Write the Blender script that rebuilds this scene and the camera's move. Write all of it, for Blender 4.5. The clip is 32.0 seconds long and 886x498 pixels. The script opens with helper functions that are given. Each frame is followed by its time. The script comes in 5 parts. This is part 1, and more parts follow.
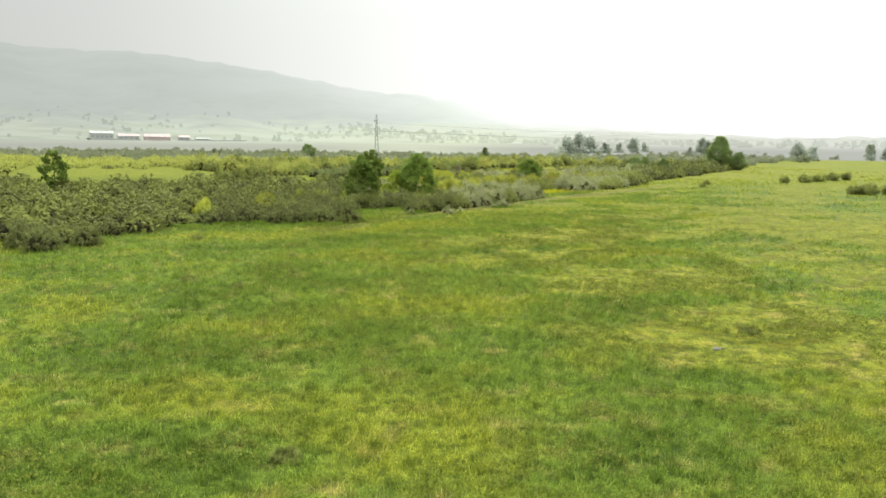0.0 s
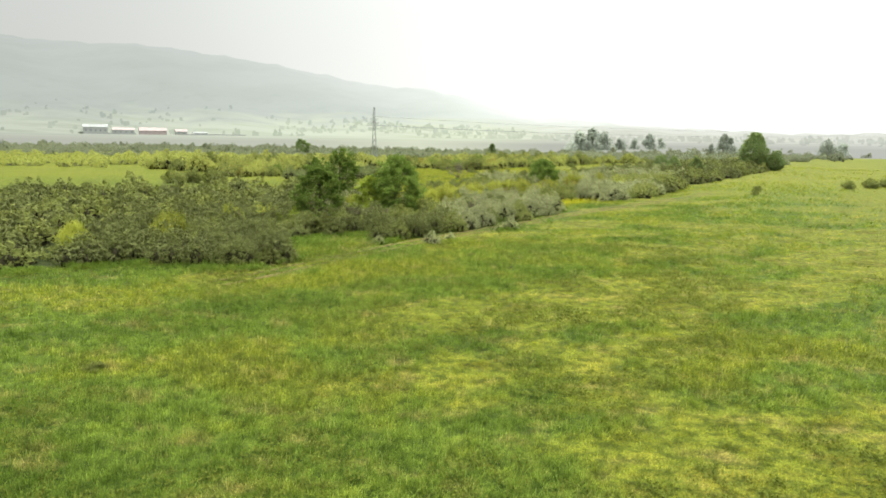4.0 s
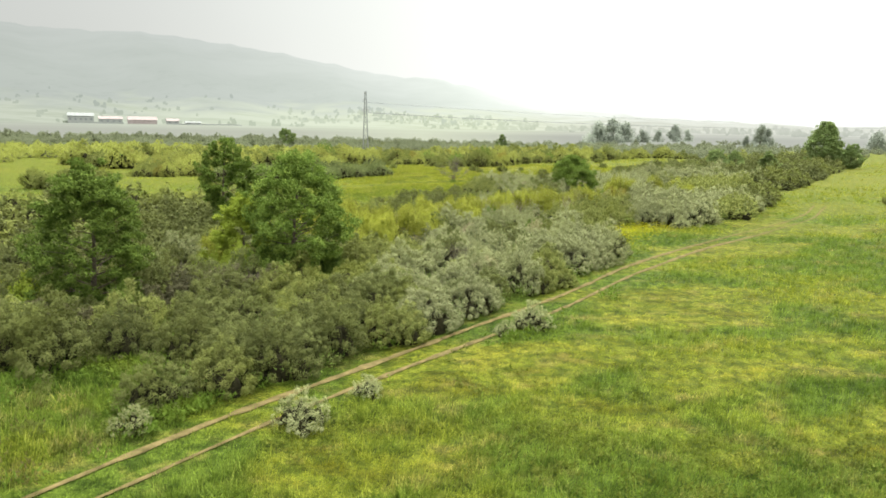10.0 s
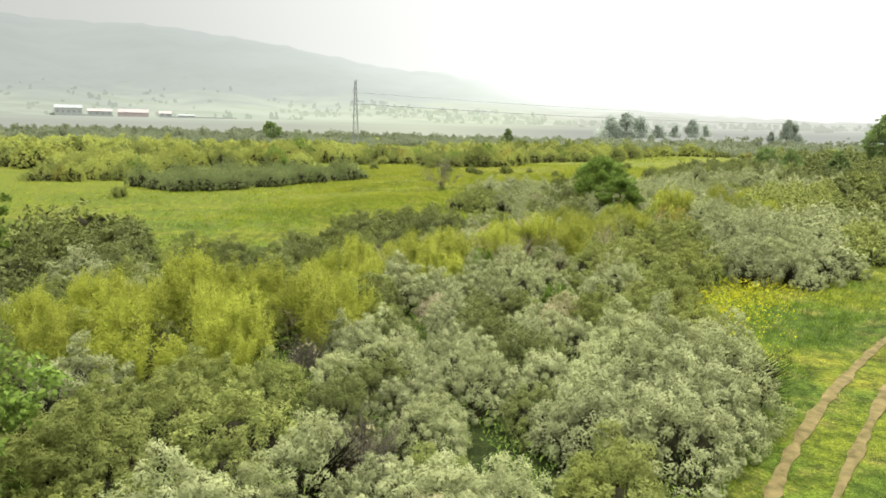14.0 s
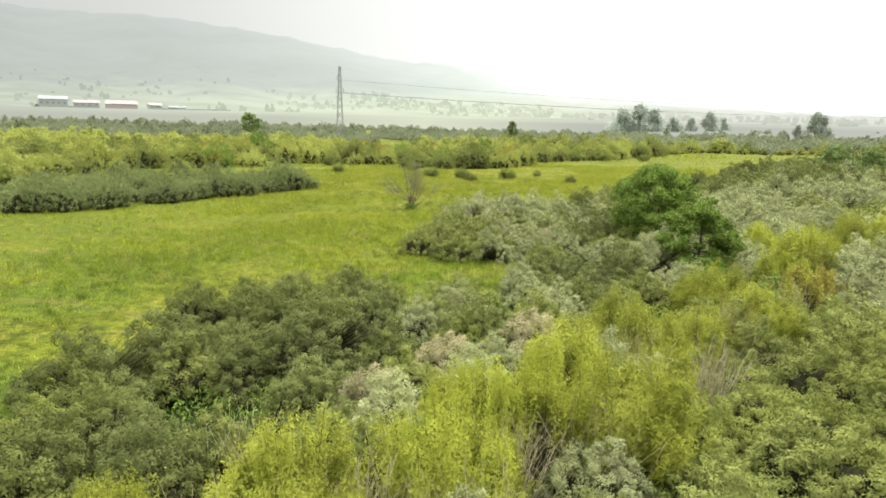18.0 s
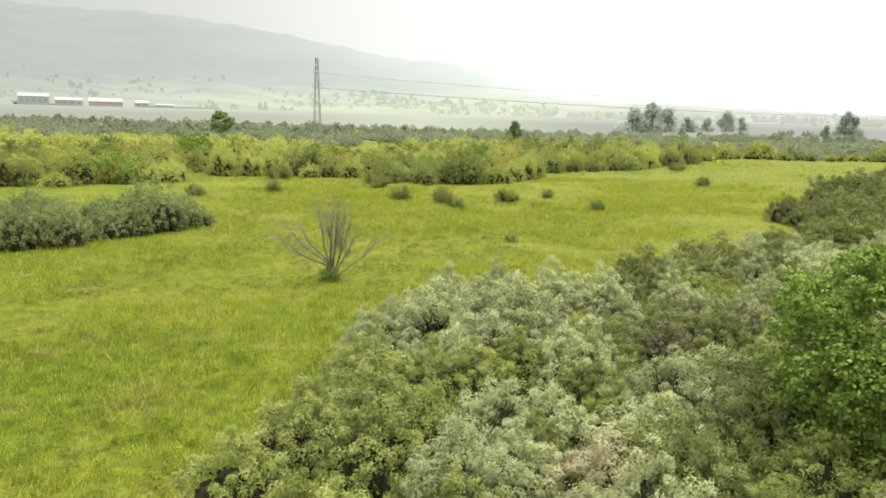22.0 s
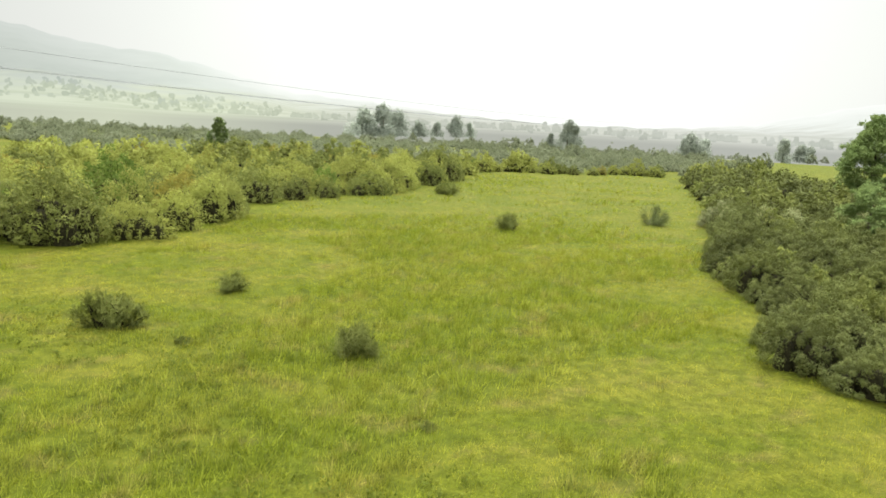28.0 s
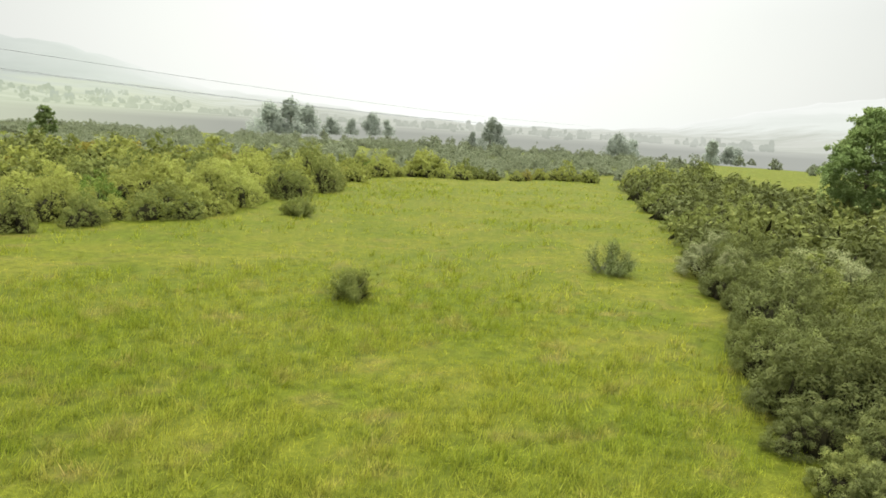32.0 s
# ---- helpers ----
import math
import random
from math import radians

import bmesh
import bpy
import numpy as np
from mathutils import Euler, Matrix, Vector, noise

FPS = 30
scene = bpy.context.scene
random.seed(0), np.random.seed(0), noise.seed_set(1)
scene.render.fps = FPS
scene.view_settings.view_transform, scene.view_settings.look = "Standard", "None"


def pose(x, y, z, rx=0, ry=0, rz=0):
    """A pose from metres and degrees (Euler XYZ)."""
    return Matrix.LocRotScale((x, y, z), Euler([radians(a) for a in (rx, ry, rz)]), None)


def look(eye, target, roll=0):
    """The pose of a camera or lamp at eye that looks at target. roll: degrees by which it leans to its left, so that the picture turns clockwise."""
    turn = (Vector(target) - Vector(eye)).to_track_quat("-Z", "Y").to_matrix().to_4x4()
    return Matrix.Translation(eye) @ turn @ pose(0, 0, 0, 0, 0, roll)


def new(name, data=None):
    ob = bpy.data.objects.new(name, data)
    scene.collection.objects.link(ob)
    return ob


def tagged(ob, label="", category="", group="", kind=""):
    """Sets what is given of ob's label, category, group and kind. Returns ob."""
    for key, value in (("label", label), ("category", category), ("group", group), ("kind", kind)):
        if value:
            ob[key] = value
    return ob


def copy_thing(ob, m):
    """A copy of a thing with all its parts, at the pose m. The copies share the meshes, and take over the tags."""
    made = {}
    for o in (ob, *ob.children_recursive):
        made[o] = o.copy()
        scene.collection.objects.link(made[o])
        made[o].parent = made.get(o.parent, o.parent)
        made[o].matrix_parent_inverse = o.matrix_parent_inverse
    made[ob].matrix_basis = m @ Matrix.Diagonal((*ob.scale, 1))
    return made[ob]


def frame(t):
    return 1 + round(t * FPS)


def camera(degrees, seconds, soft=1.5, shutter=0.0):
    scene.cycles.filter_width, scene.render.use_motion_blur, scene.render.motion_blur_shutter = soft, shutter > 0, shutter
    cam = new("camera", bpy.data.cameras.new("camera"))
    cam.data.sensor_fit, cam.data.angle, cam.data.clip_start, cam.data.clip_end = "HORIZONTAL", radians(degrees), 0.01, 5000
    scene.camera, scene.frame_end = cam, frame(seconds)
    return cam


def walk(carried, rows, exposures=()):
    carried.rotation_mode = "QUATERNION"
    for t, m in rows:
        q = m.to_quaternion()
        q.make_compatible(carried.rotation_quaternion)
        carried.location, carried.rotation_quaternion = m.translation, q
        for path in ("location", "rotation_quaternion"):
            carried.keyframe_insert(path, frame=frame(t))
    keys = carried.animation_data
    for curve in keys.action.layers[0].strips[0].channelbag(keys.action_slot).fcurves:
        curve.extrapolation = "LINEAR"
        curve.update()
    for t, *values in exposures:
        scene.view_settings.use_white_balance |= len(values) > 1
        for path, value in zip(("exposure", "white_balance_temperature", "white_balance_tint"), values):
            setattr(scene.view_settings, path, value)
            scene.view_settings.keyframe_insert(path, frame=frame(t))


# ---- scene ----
cam = camera(64.7, 32.0, 1.7)
METRES, EYE, TILT, LEAN, TURN = 297.3, 12.1, 0.0, 0.0, 0.0
ROWS = [
    (0.0, 0.0, 0.0, 0.0, 0.08, -8.63, -0.53),
    (0.5, 0.0009, 0.0139, 0.0002, 0.18, -8.66, -0.56),
    (1.0, 0.0019, 0.0285, 0.0005, 0.27, -8.69, -0.58),
    (1.5, 0.0029, 0.0437, 0.0008, 0.36, -8.71, -0.62),
    (2.0, 0.0045, 0.0594, 0.001, 0.46, -8.78, -0.65),
    (2.5, 0.0062, 0.0753, 0.0011, 0.55, -8.83, -0.68),
    (3.0, 0.0078, 0.0911, 0.0011, 0.62, -8.87, -0.69),
    (3.5, 0.0092, 0.107, 0.0013, 0.71, -8.95, -0.73),
    (5.5, 0.0127, 0.1709, 0.0017, 1.01, -9.25, -0.77),
    (6.0, 0.0131, 0.1869, 0.0018, 1.11, -9.3, -0.81),
    (6.5, 0.0139, 0.203, 0.0017, 1.18, -9.36, -0.82),
    (7.0, 0.015, 0.219, 0.001, 1.25, -9.42, -0.82),
    (7.5, 0.0163, 0.2351, 0.0006, 1.34, -9.49, -0.87),
    (8.0, 0.0176, 0.2512, 0.0001, 1.42, -9.58, -0.88),
    (8.5, 0.0192, 0.2672, -0.0006, 1.5, -9.62, -0.88),
    (9.0, 0.0208, 0.2833, -0.0008, 1.59, -9.66, -0.89),
    (9.5, 0.0221, 0.2988, -0.001, 1.66, -9.7, -0.96),
    (10.0, 0.0235, 0.3142, -0.0015, 1.71, -9.72, -0.96),
    (10.5, 0.0249, 0.3296, -0.002, 1.77, -9.79, -1.01),
    (11.0, 0.0263, 0.3448, -0.0025, 1.83, -9.81, -1.03),
    (11.5, 0.0274, 0.3599, -0.0029, 1.9, -9.91, -1.04),
    (12.0, 0.0282, 0.3754, -0.003, 1.96, -9.98, -1.08),
    (12.5, 0.029, 0.3911, -0.003, 2.0, -10.08, -1.15),
    (13.0, 0.0299, 0.4068, -0.003, 2.09, -10.08, -1.15),
    (13.5, 0.0309, 0.4225, -0.0029, 2.19, -10.13, -1.15),
    (14.0, 0.032, 0.4384, -0.003, 2.26, -10.16, -1.18),
    (14.5, 0.0329, 0.4542, -0.0033, 2.36, -10.24, -1.2),
    (16.5, 0.0365, 0.5148, -0.003, 2.55, -10.47, -1.24),
    (17.0, 0.038, 0.5306, -0.0033, 2.62, -10.56, -1.24),
    (17.5, 0.0396, 0.5463, -0.0038, 2.68, -10.66, -1.25),
    (18.0, 0.0413, 0.5618, -0.0042, 2.74, -10.73, -1.25),
    (18.5, 0.0427, 0.5775, -0.0042, 2.8, -10.75, -1.3),
    (19.0, 0.0439, 0.5928, -0.0043, 2.86, -10.78, -1.31),
    (19.5, 0.0447, 0.608, -0.0047, 2.87, -10.8, -1.34),
    (20.0, 0.0453, 0.6236, -0.0047, 2.91, -10.84, -1.32),
    (20.5, 0.0459, 0.6394, -0.0045, 2.95, -10.85, -1.34),
    (21.0, 0.0466, 0.6555, -0.0044, 2.98, -10.83, -1.36),
    (21.5, 0.0474, 0.6716, -0.0042, 3.01, -10.83, -1.37),
    (22.0, 0.0482, 0.6874, -0.0041, 3.02, -10.82, -1.36),
    (22.5, 0.049, 0.7032, -0.0041, 3.05, -10.81, -1.42),
    (23.0, 0.0499, 0.7189, -0.004, 3.07, -10.8, -1.41),
    (23.5, 0.0507, 0.7346, -0.0043, 3.09, -10.79, -1.46),
    (24.0, 0.052, 0.7502, -0.0045, 3.12, -10.76, -1.48),
    (24.5, 0.0535, 0.7656, -0.0047, 3.16, -10.75, -1.49),
    (26.5, 0.0606, 0.8298, -0.0047, -5.08, -10.52, -2.25),
    (27.0, 0.0638, 0.8455, -0.0051, -10.42, -10.27, -2.65),
    (27.5, 0.0686, 0.8605, -0.0058, -15.0, -10.06, -2.96),
    (28.0, 0.0748, 0.8747, -0.0064, -18.85, -9.86, -3.19),
    (28.5, 0.0821, 0.8883, -0.0069, -21.18, -9.73, -3.33),
    (29.0, 0.09, 0.9013, -0.0074, -22.47, -9.63, -3.43),
    (29.5, 0.0981, 0.9141, -0.0078, -23.36, -9.56, -3.54),
    (30.0, 0.1063, 0.9268, -0.0079, -23.96, -9.53, -3.57),
    (30.5, 0.1145, 0.9395, -0.0081, -24.29, -9.53, -3.65),
    (31.0, 0.1227, 0.952, -0.0083, -24.48, -9.54, -3.67),
    (31.5, 0.1306, 0.9645, -0.0084, -24.6, -9.53, -3.68),
    (32.0, 0.1382, 0.9769, -0.0084, -24.76, -9.56, -3.73),
]
walk(cam, [(t, pose(0, 0, EYE, TILT, LEAN, TURN) @ pose(METRES * x, METRES * y, METRES * z, 90 + pitch, roll, yaw)) for t, x, y, z, yaw, pitch, roll in ROWS], [(0.0, 0.9), (7.0, 0.92), (13.0, 0.92), (18.0, 0.97), (23.5, 0.96), (27.5, 0.80), (32.0, 0.70)])


# ---- world, sun ----
SUN_AZ, SUN_EL = 25.0, 52.0
world = bpy.data.worlds.new("overcast_sky")
scene.world = world
world.use_nodes = True
wn, wl = world.node_tree.nodes, world.node_tree.links
wn.clear()
w_out = wn.new("ShaderNodeOutputWorld")
w_tex = wn.new("ShaderNodeTexCoord")
w_sep = wn.new("ShaderNodeSeparateXYZ")
wl.new(w_tex.outputs["Generated"], w_sep.inputs[0])
# cloud deck: pale and even near the horizon, three times brighter overhead
w_up = wn.new("ShaderNodeMapRange")
w_up.interpolation_type = "SMOOTHSTEP"
for i, v in ((1, 0.16), (2, 1.0), (3, 0.75), (4, 7.2)):
    w_up.inputs[i].default_value = v
wl.new(w_sep.outputs["Z"], w_up.inputs[0])
w_dot = wn.new("ShaderNodeVectorMath")
w_dot.operation = "DOT_PRODUCT"
w_dot.inputs[1].default_value = (math.sin(radians(SUN_AZ)), math.cos(radians(SUN_AZ)), 0.0)
wl.new(w_tex.outputs["Generated"], w_dot.inputs[0])
w_side = wn.new("ShaderNodeMapRange")
for i, v in ((1, 0.0), (2, 1.0), (3, 0.51), (4, 1.0)):
    w_side.inputs[i].default_value = v
w_rise = wn.new("ShaderNodeMapRange")
for i, v in ((1, 0.5), (2, 1.0), (3, 0.0), (4, 1.0)):
    w_rise.inputs[i].default_value = v
wl.new(w_dot.outputs["Value"], w_rise.inputs[0])
w_pow = wn.new("ShaderNodeMath")
w_pow.operation = "POWER"
w_pow.inputs[1].default_value = 1.8
wl.new(w_rise.outputs[0], w_pow.inputs[0])
wl.new(w_pow.outputs[0], w_side.inputs[0])
w_cloud = wn.new("ShaderNodeTexNoise")
w_cloud.inputs["Scale"].default_value = 1.6
w_cloud.inputs["Detail"].default_value = 4
wl.new(w_tex.outputs["Generated"], w_cloud.inputs["Vector"])
w_soft = wn.new("ShaderNodeMapRange")
for i, v in ((1, 0.3), (2, 0.7), (3, 0.96), (4, 1.04)):
    w_soft.inputs[i].default_value = v
wl.new(w_cloud.outputs[0], w_soft.inputs[0])
w_m1 = wn.new("ShaderNodeMath")
w_m1.operation = "MULTIPLY"
wl.new(w_up.outputs[0], w_m1.inputs[0])
wl.new(w_side.outputs[0], w_m1.inputs[1])
w_m2 = wn.new("ShaderNodeMath")
w_m2.operation = "MULTIPLY"
wl.new(w_m1.outputs[0], w_m2.inputs[0])
wl.new(w_soft.outputs[0], w_m2.inputs[1])
w_deck = wn.new("ShaderNodeBackground")
w_deck.inputs[0].default_value = (0.955, 0.985, 0.945, 1)
wl.new(w_m2.outputs[0], w_deck.inputs[1])
w_sky = wn.new("ShaderNodeTexSky")
w_sky.sky_type = "NISHITA"
w_sky.sun_disc = False
w_sky.sun_elevation, w_sky.sun_rotation = radians(SUN_EL), radians(SUN_AZ)
w_sky.dust_density, w_sky.air_density = 6.0, 1.5
w_clear = wn.new("ShaderNodeBackground")
w_clear.inputs[1].default_value = 0.05
wl.new(w_sky.outputs[0], w_clear.inputs[0])
w_mix = wn.new("ShaderNodeMixShader")
w_mix.inputs[0].default_value = 0.88
wl.new(w_clear.outputs[0], w_mix.inputs[1])
wl.new(w_deck.outputs[0], w_mix.inputs[2])
wl.new(w_mix.outputs[0], w_out.inputs[0])

sun = new("sun", bpy.data.lights.new("sun", "SUN"))
sun.data.energy, sun.data.angle, sun.data.color = 1.5, radians(12), (1.0, 0.96, 0.88)
sun.matrix_world = look((0, 0, 60), (-math.sin(radians(SUN_AZ)) * 50, -math.cos(radians(SUN_AZ)) * 50, 60 - 50 * math.tan(radians(SUN_EL))))


# ---- materials ----
def material(name):
    m = bpy.data.materials.new(name)
    m.use_nodes = True
    m.node_tree.nodes.clear()
    return m, m.node_tree.nodes, m.node_tree.links


def ramp(ns, ls, source, stops):
    r = ns.new("ShaderNodeValToRGB")
    els = r.color_ramp.elements
    while len(els) < len(stops):
        els.new(0.5)
    for e, (p, c) in zip(els, stops):
        e.position, e.color = p, (*c, 1)
    ls.new(source, r.inputs[0])
    return r.outputs[0]


def noise_at(ns, ls, scale, detail=3, stretch=None, rough=0.55):
    g = ns.new("ShaderNodeNewGeometry")
    src = g.outputs["Position"]
    if stretch:
        mp = ns.new("ShaderNodeMapping")
        mp.inputs["Scale"].default_value = stretch[:3]
        mp.inputs["Rotation"].default_value = (0, 0, stretch[3])
        ls.new(src, mp.inputs[0])
        src = mp.outputs[0]
    n = ns.new("ShaderNodeTexNoise")
    n.inputs["Scale"].default_value = scale
    n.inputs["Detail"].default_value = detail
    n.inputs["Roughness"].default_value = rough
    ls.new(src, n.inputs["Vector"])
    return n.outputs[0]


def mix(ns, ls, fac, a, b, mode="MIX"):
    m = ns.new("ShaderNodeMix")
    m.data_type, m.blend_type = "RGBA", mode
    for sock, v in ((0, fac), (6, a), (7, b)):
        if isinstance(v, (int, float)):
            m.inputs[sock].default_value = v
        elif isinstance(v, tuple):
            m.inputs[sock].default_value = (*v, 1)
        else:
            ls.new(v, m.inputs[sock])
    return m.outputs[2]


def span(ns, ls, source, a, b, lo=0.0, hi=1.0):
    r = ns.new("ShaderNodeMapRange")
    for i, v in ((1, a), (2, b), (3, lo), (4, hi)):
        r.inputs[i].default_value = v
    ls.new(source, r.inputs[0])
    return r.outputs[0]


def leafy(name, dark, light, other, through_share=0.3, rough=0.65, patch=0.22, grain=2.4, blend=0.7):
    """Leaves: a colour for each leaf, drifting from plant to plant and over the ground."""
    m, ns, ls = material(name)
    g = ns.new("ShaderNodeNewGeometry")
    oi = ns.new("ShaderNodeObjectInfo")
    tone = mix(ns, ls, blend, g.outputs["Random Per Island"], span(ns, ls, noise_at(ns, ls, grain, 2, None, 0.6), 0.3, 0.7))
    leaf = ramp(ns, ls, tone, ((0.0, dark), (0.55, tuple((a + b) / 2 for a, b in zip(dark, light))), (1.0, light)))
    drift = span(ns, ls, noise_at(ns, ls, patch, 3), 0.42, 0.72, 0.0, 0.85)
    col = mix(ns, ls, drift, leaf, other)
    val = span(ns, ls, oi.outputs["Random"], 0, 1, 0.80, 1.18)
    hsv = ns.new("ShaderNodeHueSaturation")
    ls.new(col, hsv.inputs["Color"])
    ls.new(val, hsv.inputs["Value"])
    p = ns.new("ShaderNodeBsdfPrincipled")
    p.inputs["Roughness"].default_value = rough
    p.inputs["Specular IOR Level"].default_value = 0.03
    ls.new(hsv.outputs[0], p.inputs["Base Color"])
    t = ns.new("ShaderNodeBsdfTranslucent")
    ls.new(hsv.outputs[0], t.inputs[0])
    mx = ns.new("ShaderNodeMixShader")
    mx.inputs[0].default_value = through_share
    ls.new(p.outputs[0], mx.inputs[1])
    ls.new(t.outputs[0], mx.inputs[2])
    o = ns.new("ShaderNodeOutputMaterial")
    ls.new(mx.outputs[0], o.inputs[0])
    return m


def solid(name, a, b, scale=4.0, rough=0.7, metal=0.0, bump=0.2):
    m, ns, ls = material(name)
    n1 = noise_at(ns, ls, scale, 5)
    col = ramp(ns, ls, n1, ((0.3, a), (0.7, b)))
    p = ns.new("ShaderNodeBsdfPrincipled")
    p.inputs["Roughness"].default_value, p.inputs["Metallic"].default_value = rough, metal
    p.inputs["Specular IOR Level"].default_value = 0.5 if rough < 0.65 else 0.05
    ls.new(col, p.inputs["Base Color"])
    if bump:
        bp = ns.new("ShaderNodeBump")
        bp.inputs["Strength"].default_value = bump
        bp.inputs["Distance"].default_value = 0.05
        ls.new(noise_at(ns, ls, scale * 6, 3), bp.inputs["Height"])
        ls.new(bp.outputs[0], p.inputs["Normal"])
    o = ns.new("ShaderNodeOutputMaterial")
    ls.new(p.outputs[0], o.inputs[0])
    return m


def meadow_colour(ns, ls):
    """Sward colour: tall cool green grass and low olive-yellow trampled grass in patches (attribute lush), a yellower inner meadow, straw and tufts."""
    at_lush = ns.new("ShaderNodeAttribute")
    at_lush.attribute_name = "lush"
    mid = noise_at(ns, ls, 0.21, 4, (1.0, 1.9, 1.0, 0.3))
    big = noise_at(ns, ls, 0.07, 3, (1.0, 1.5, 1.0, 0.9), 0.6)
    low = ramp(ns, ls, mid, ((0.36, GRASS_OLIVE), (0.5, GRASS_MID), (0.64, GRASS_WARM)))
    tall = ramp(ns, ls, big, ((0.38, GRASS_COOL), (0.5, GRASS_REED), (0.60, GRASS_MID)))
    col = mix(ns, ls, at_lush.outputs["Fac"], low, tall)
    g = ns.new("ShaderNodeNewGeometry")
    sep = ns.new("ShaderNodeSeparateXYZ")
    ls.new(g.outputs["Position"], sep.inputs[0])
    inner = span(ns, ls, sep.outputs["Y"], 185, 240, 0.0, 0.8)
    fresh = span(ns, ls, noise_at(ns, ls, 0.11, 4, (1.0, 1.5, 1.0, 0.9), 0.6), 0.42, 0.60)
    ripe = times(ns, ls, times(ns, ls, fresh, span(ns, ls, sep.outputs["Y"], 205, 275, 0.1, 1.0)), span(ns, ls, at_lush.outputs["Fac"], 0, 1, 1.0, 0.6))
    col = mix(ns, ls, inner, col, mix(ns, ls, ripe, GRASS_FRESH, GRASS_INNER))
    straw = span(ns, ls, noise_at(ns, ls, 0.33, 5, (1.0, 1.6, 1.0, 2.0), 0.65), 0.53, 0.72, 0.0, 0.7)
    col = mix(ns, ls, straw, col, GRASS_DRY)
    tuft = span(ns, ls, noise_at(ns, ls, 1.3, 6, None, 0.72), 0.42, 0.60, 0.0, 1.0)
    fine = mix(ns, ls, tuft, mix(ns, ls, 1.0, col, (1.28, 1.24, 1.2), "MULTIPLY"), mix(ns, ls, 1.0, col, (0.46, 0.52, 0.48), "MULTIPLY"))
    pin = span(ns, ls, noise_at(ns, ls, 9.0, 4, None, 0.75), 0.38, 0.62, 0.0, 1.0)
    fine = mix(ns, ls, pin, mix(ns, ls, 1.0, fine, (0.46, 0.52, 0.48), "MULTIPLY"), mix(ns, ls, 1.0, fine, (1.32, 1.30, 1.3), "MULTIPLY"))
    # the inner meadow is smoother than the trampled pasture
    return mix(ns, ls, span(ns, ls, sep.outputs["Y"], 190, 240, 1.0, 0.5), mix(ns, ls, 1.0, col, (0.74, 0.77, 0.74), "MULTIPLY"), fine)


def times(ns, ls, a, b):
    m = ns.new("ShaderNodeMath")
    m.operation = "MULTIPLY"
    ls.new(a, m.inputs[0])
    ls.new(b, m.inputs[1])
    return m.outputs[0]


GRASS_COOL, GRASS_MID, GRASS_WARM = (0.068, 0.099, 0.013), (0.142, 0.156, 0.017), (0.198, 0.184, 0.023)
GRASS_INNER, GRASS_FRESH = (0.222, 0.206, 0.028), (0.156, 0.170, 0.015)
GRASS_OLIVE = (0.114, 0.110, 0.011)
GRASS_REED, GRASS_DRY = (0.099, 0.134, 0.018), (0.25, 0.185, 0.06)


def sward(name, blades):
    m, ns, ls = material(name)
    col = meadow_colour(ns, ls)
    p = ns.new("ShaderNodeBsdfPrincipled")
    p.inputs["Roughness"].default_value = 0.75
    p.inputs["Specular IOR Level"].default_value = 0.03
    o = ns.new("ShaderNodeOutputMaterial")
    if blades:
        g = ns.new("ShaderNodeNewGeometry")
        each = ramp(ns, ls, g.outputs["Random Per Island"], ((0.0, (1.25, 1.3, 1.3)), (0.5, (1.65, 1.7, 1.9)), (1.0, (2.2, 2.15, 3.2))))
        col = mix(ns, ls, 1.0, col, each, "MULTIPLY")
        ls.new(col, p.inputs["Base Color"])
        t = ns.new("ShaderNodeBsdfTranslucent")
        ls.new(col, t.inputs[0])
        mx = ns.new("ShaderNodeMixShader")
        mx.inputs[0].default_value = 0.5
        ls.new(p.outputs[0], mx.inputs[1])
        ls.new(t.outputs[0], mx.inputs[2])
        ls.new(mx.outputs[0], o.inputs[0])
    else:
        dimmed = ns.new("ShaderNodeAttribute")
        dimmed.attribute_name = "floor_shade"
        # under the bushes the ground colour is darkened to paint in their shade
        col = mix(ns, ls, dimmed.outputs["Fac"], col, ramp(ns, ls, noise_at(ns, ls, 1.4, 5), ((0.3, (0.020, 0.026, 0.008)), (0.7, (0.050, 0.060, 0.016)))))
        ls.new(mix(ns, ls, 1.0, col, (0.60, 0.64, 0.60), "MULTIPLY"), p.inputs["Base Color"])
        bp = ns.new("ShaderNodeBump")
        bp.inputs["Strength"].default_value = 0.8
        bp.inputs["Distance"].default_value = 0.25
        ls.new(noise_at(ns, ls, 2.2, 6, None, 0.7), bp.inputs["Height"])
        ls.new(bp.outputs[0], p.inputs["Normal"])
        ls.new(p.outputs[0], o.inputs[0])
    return m


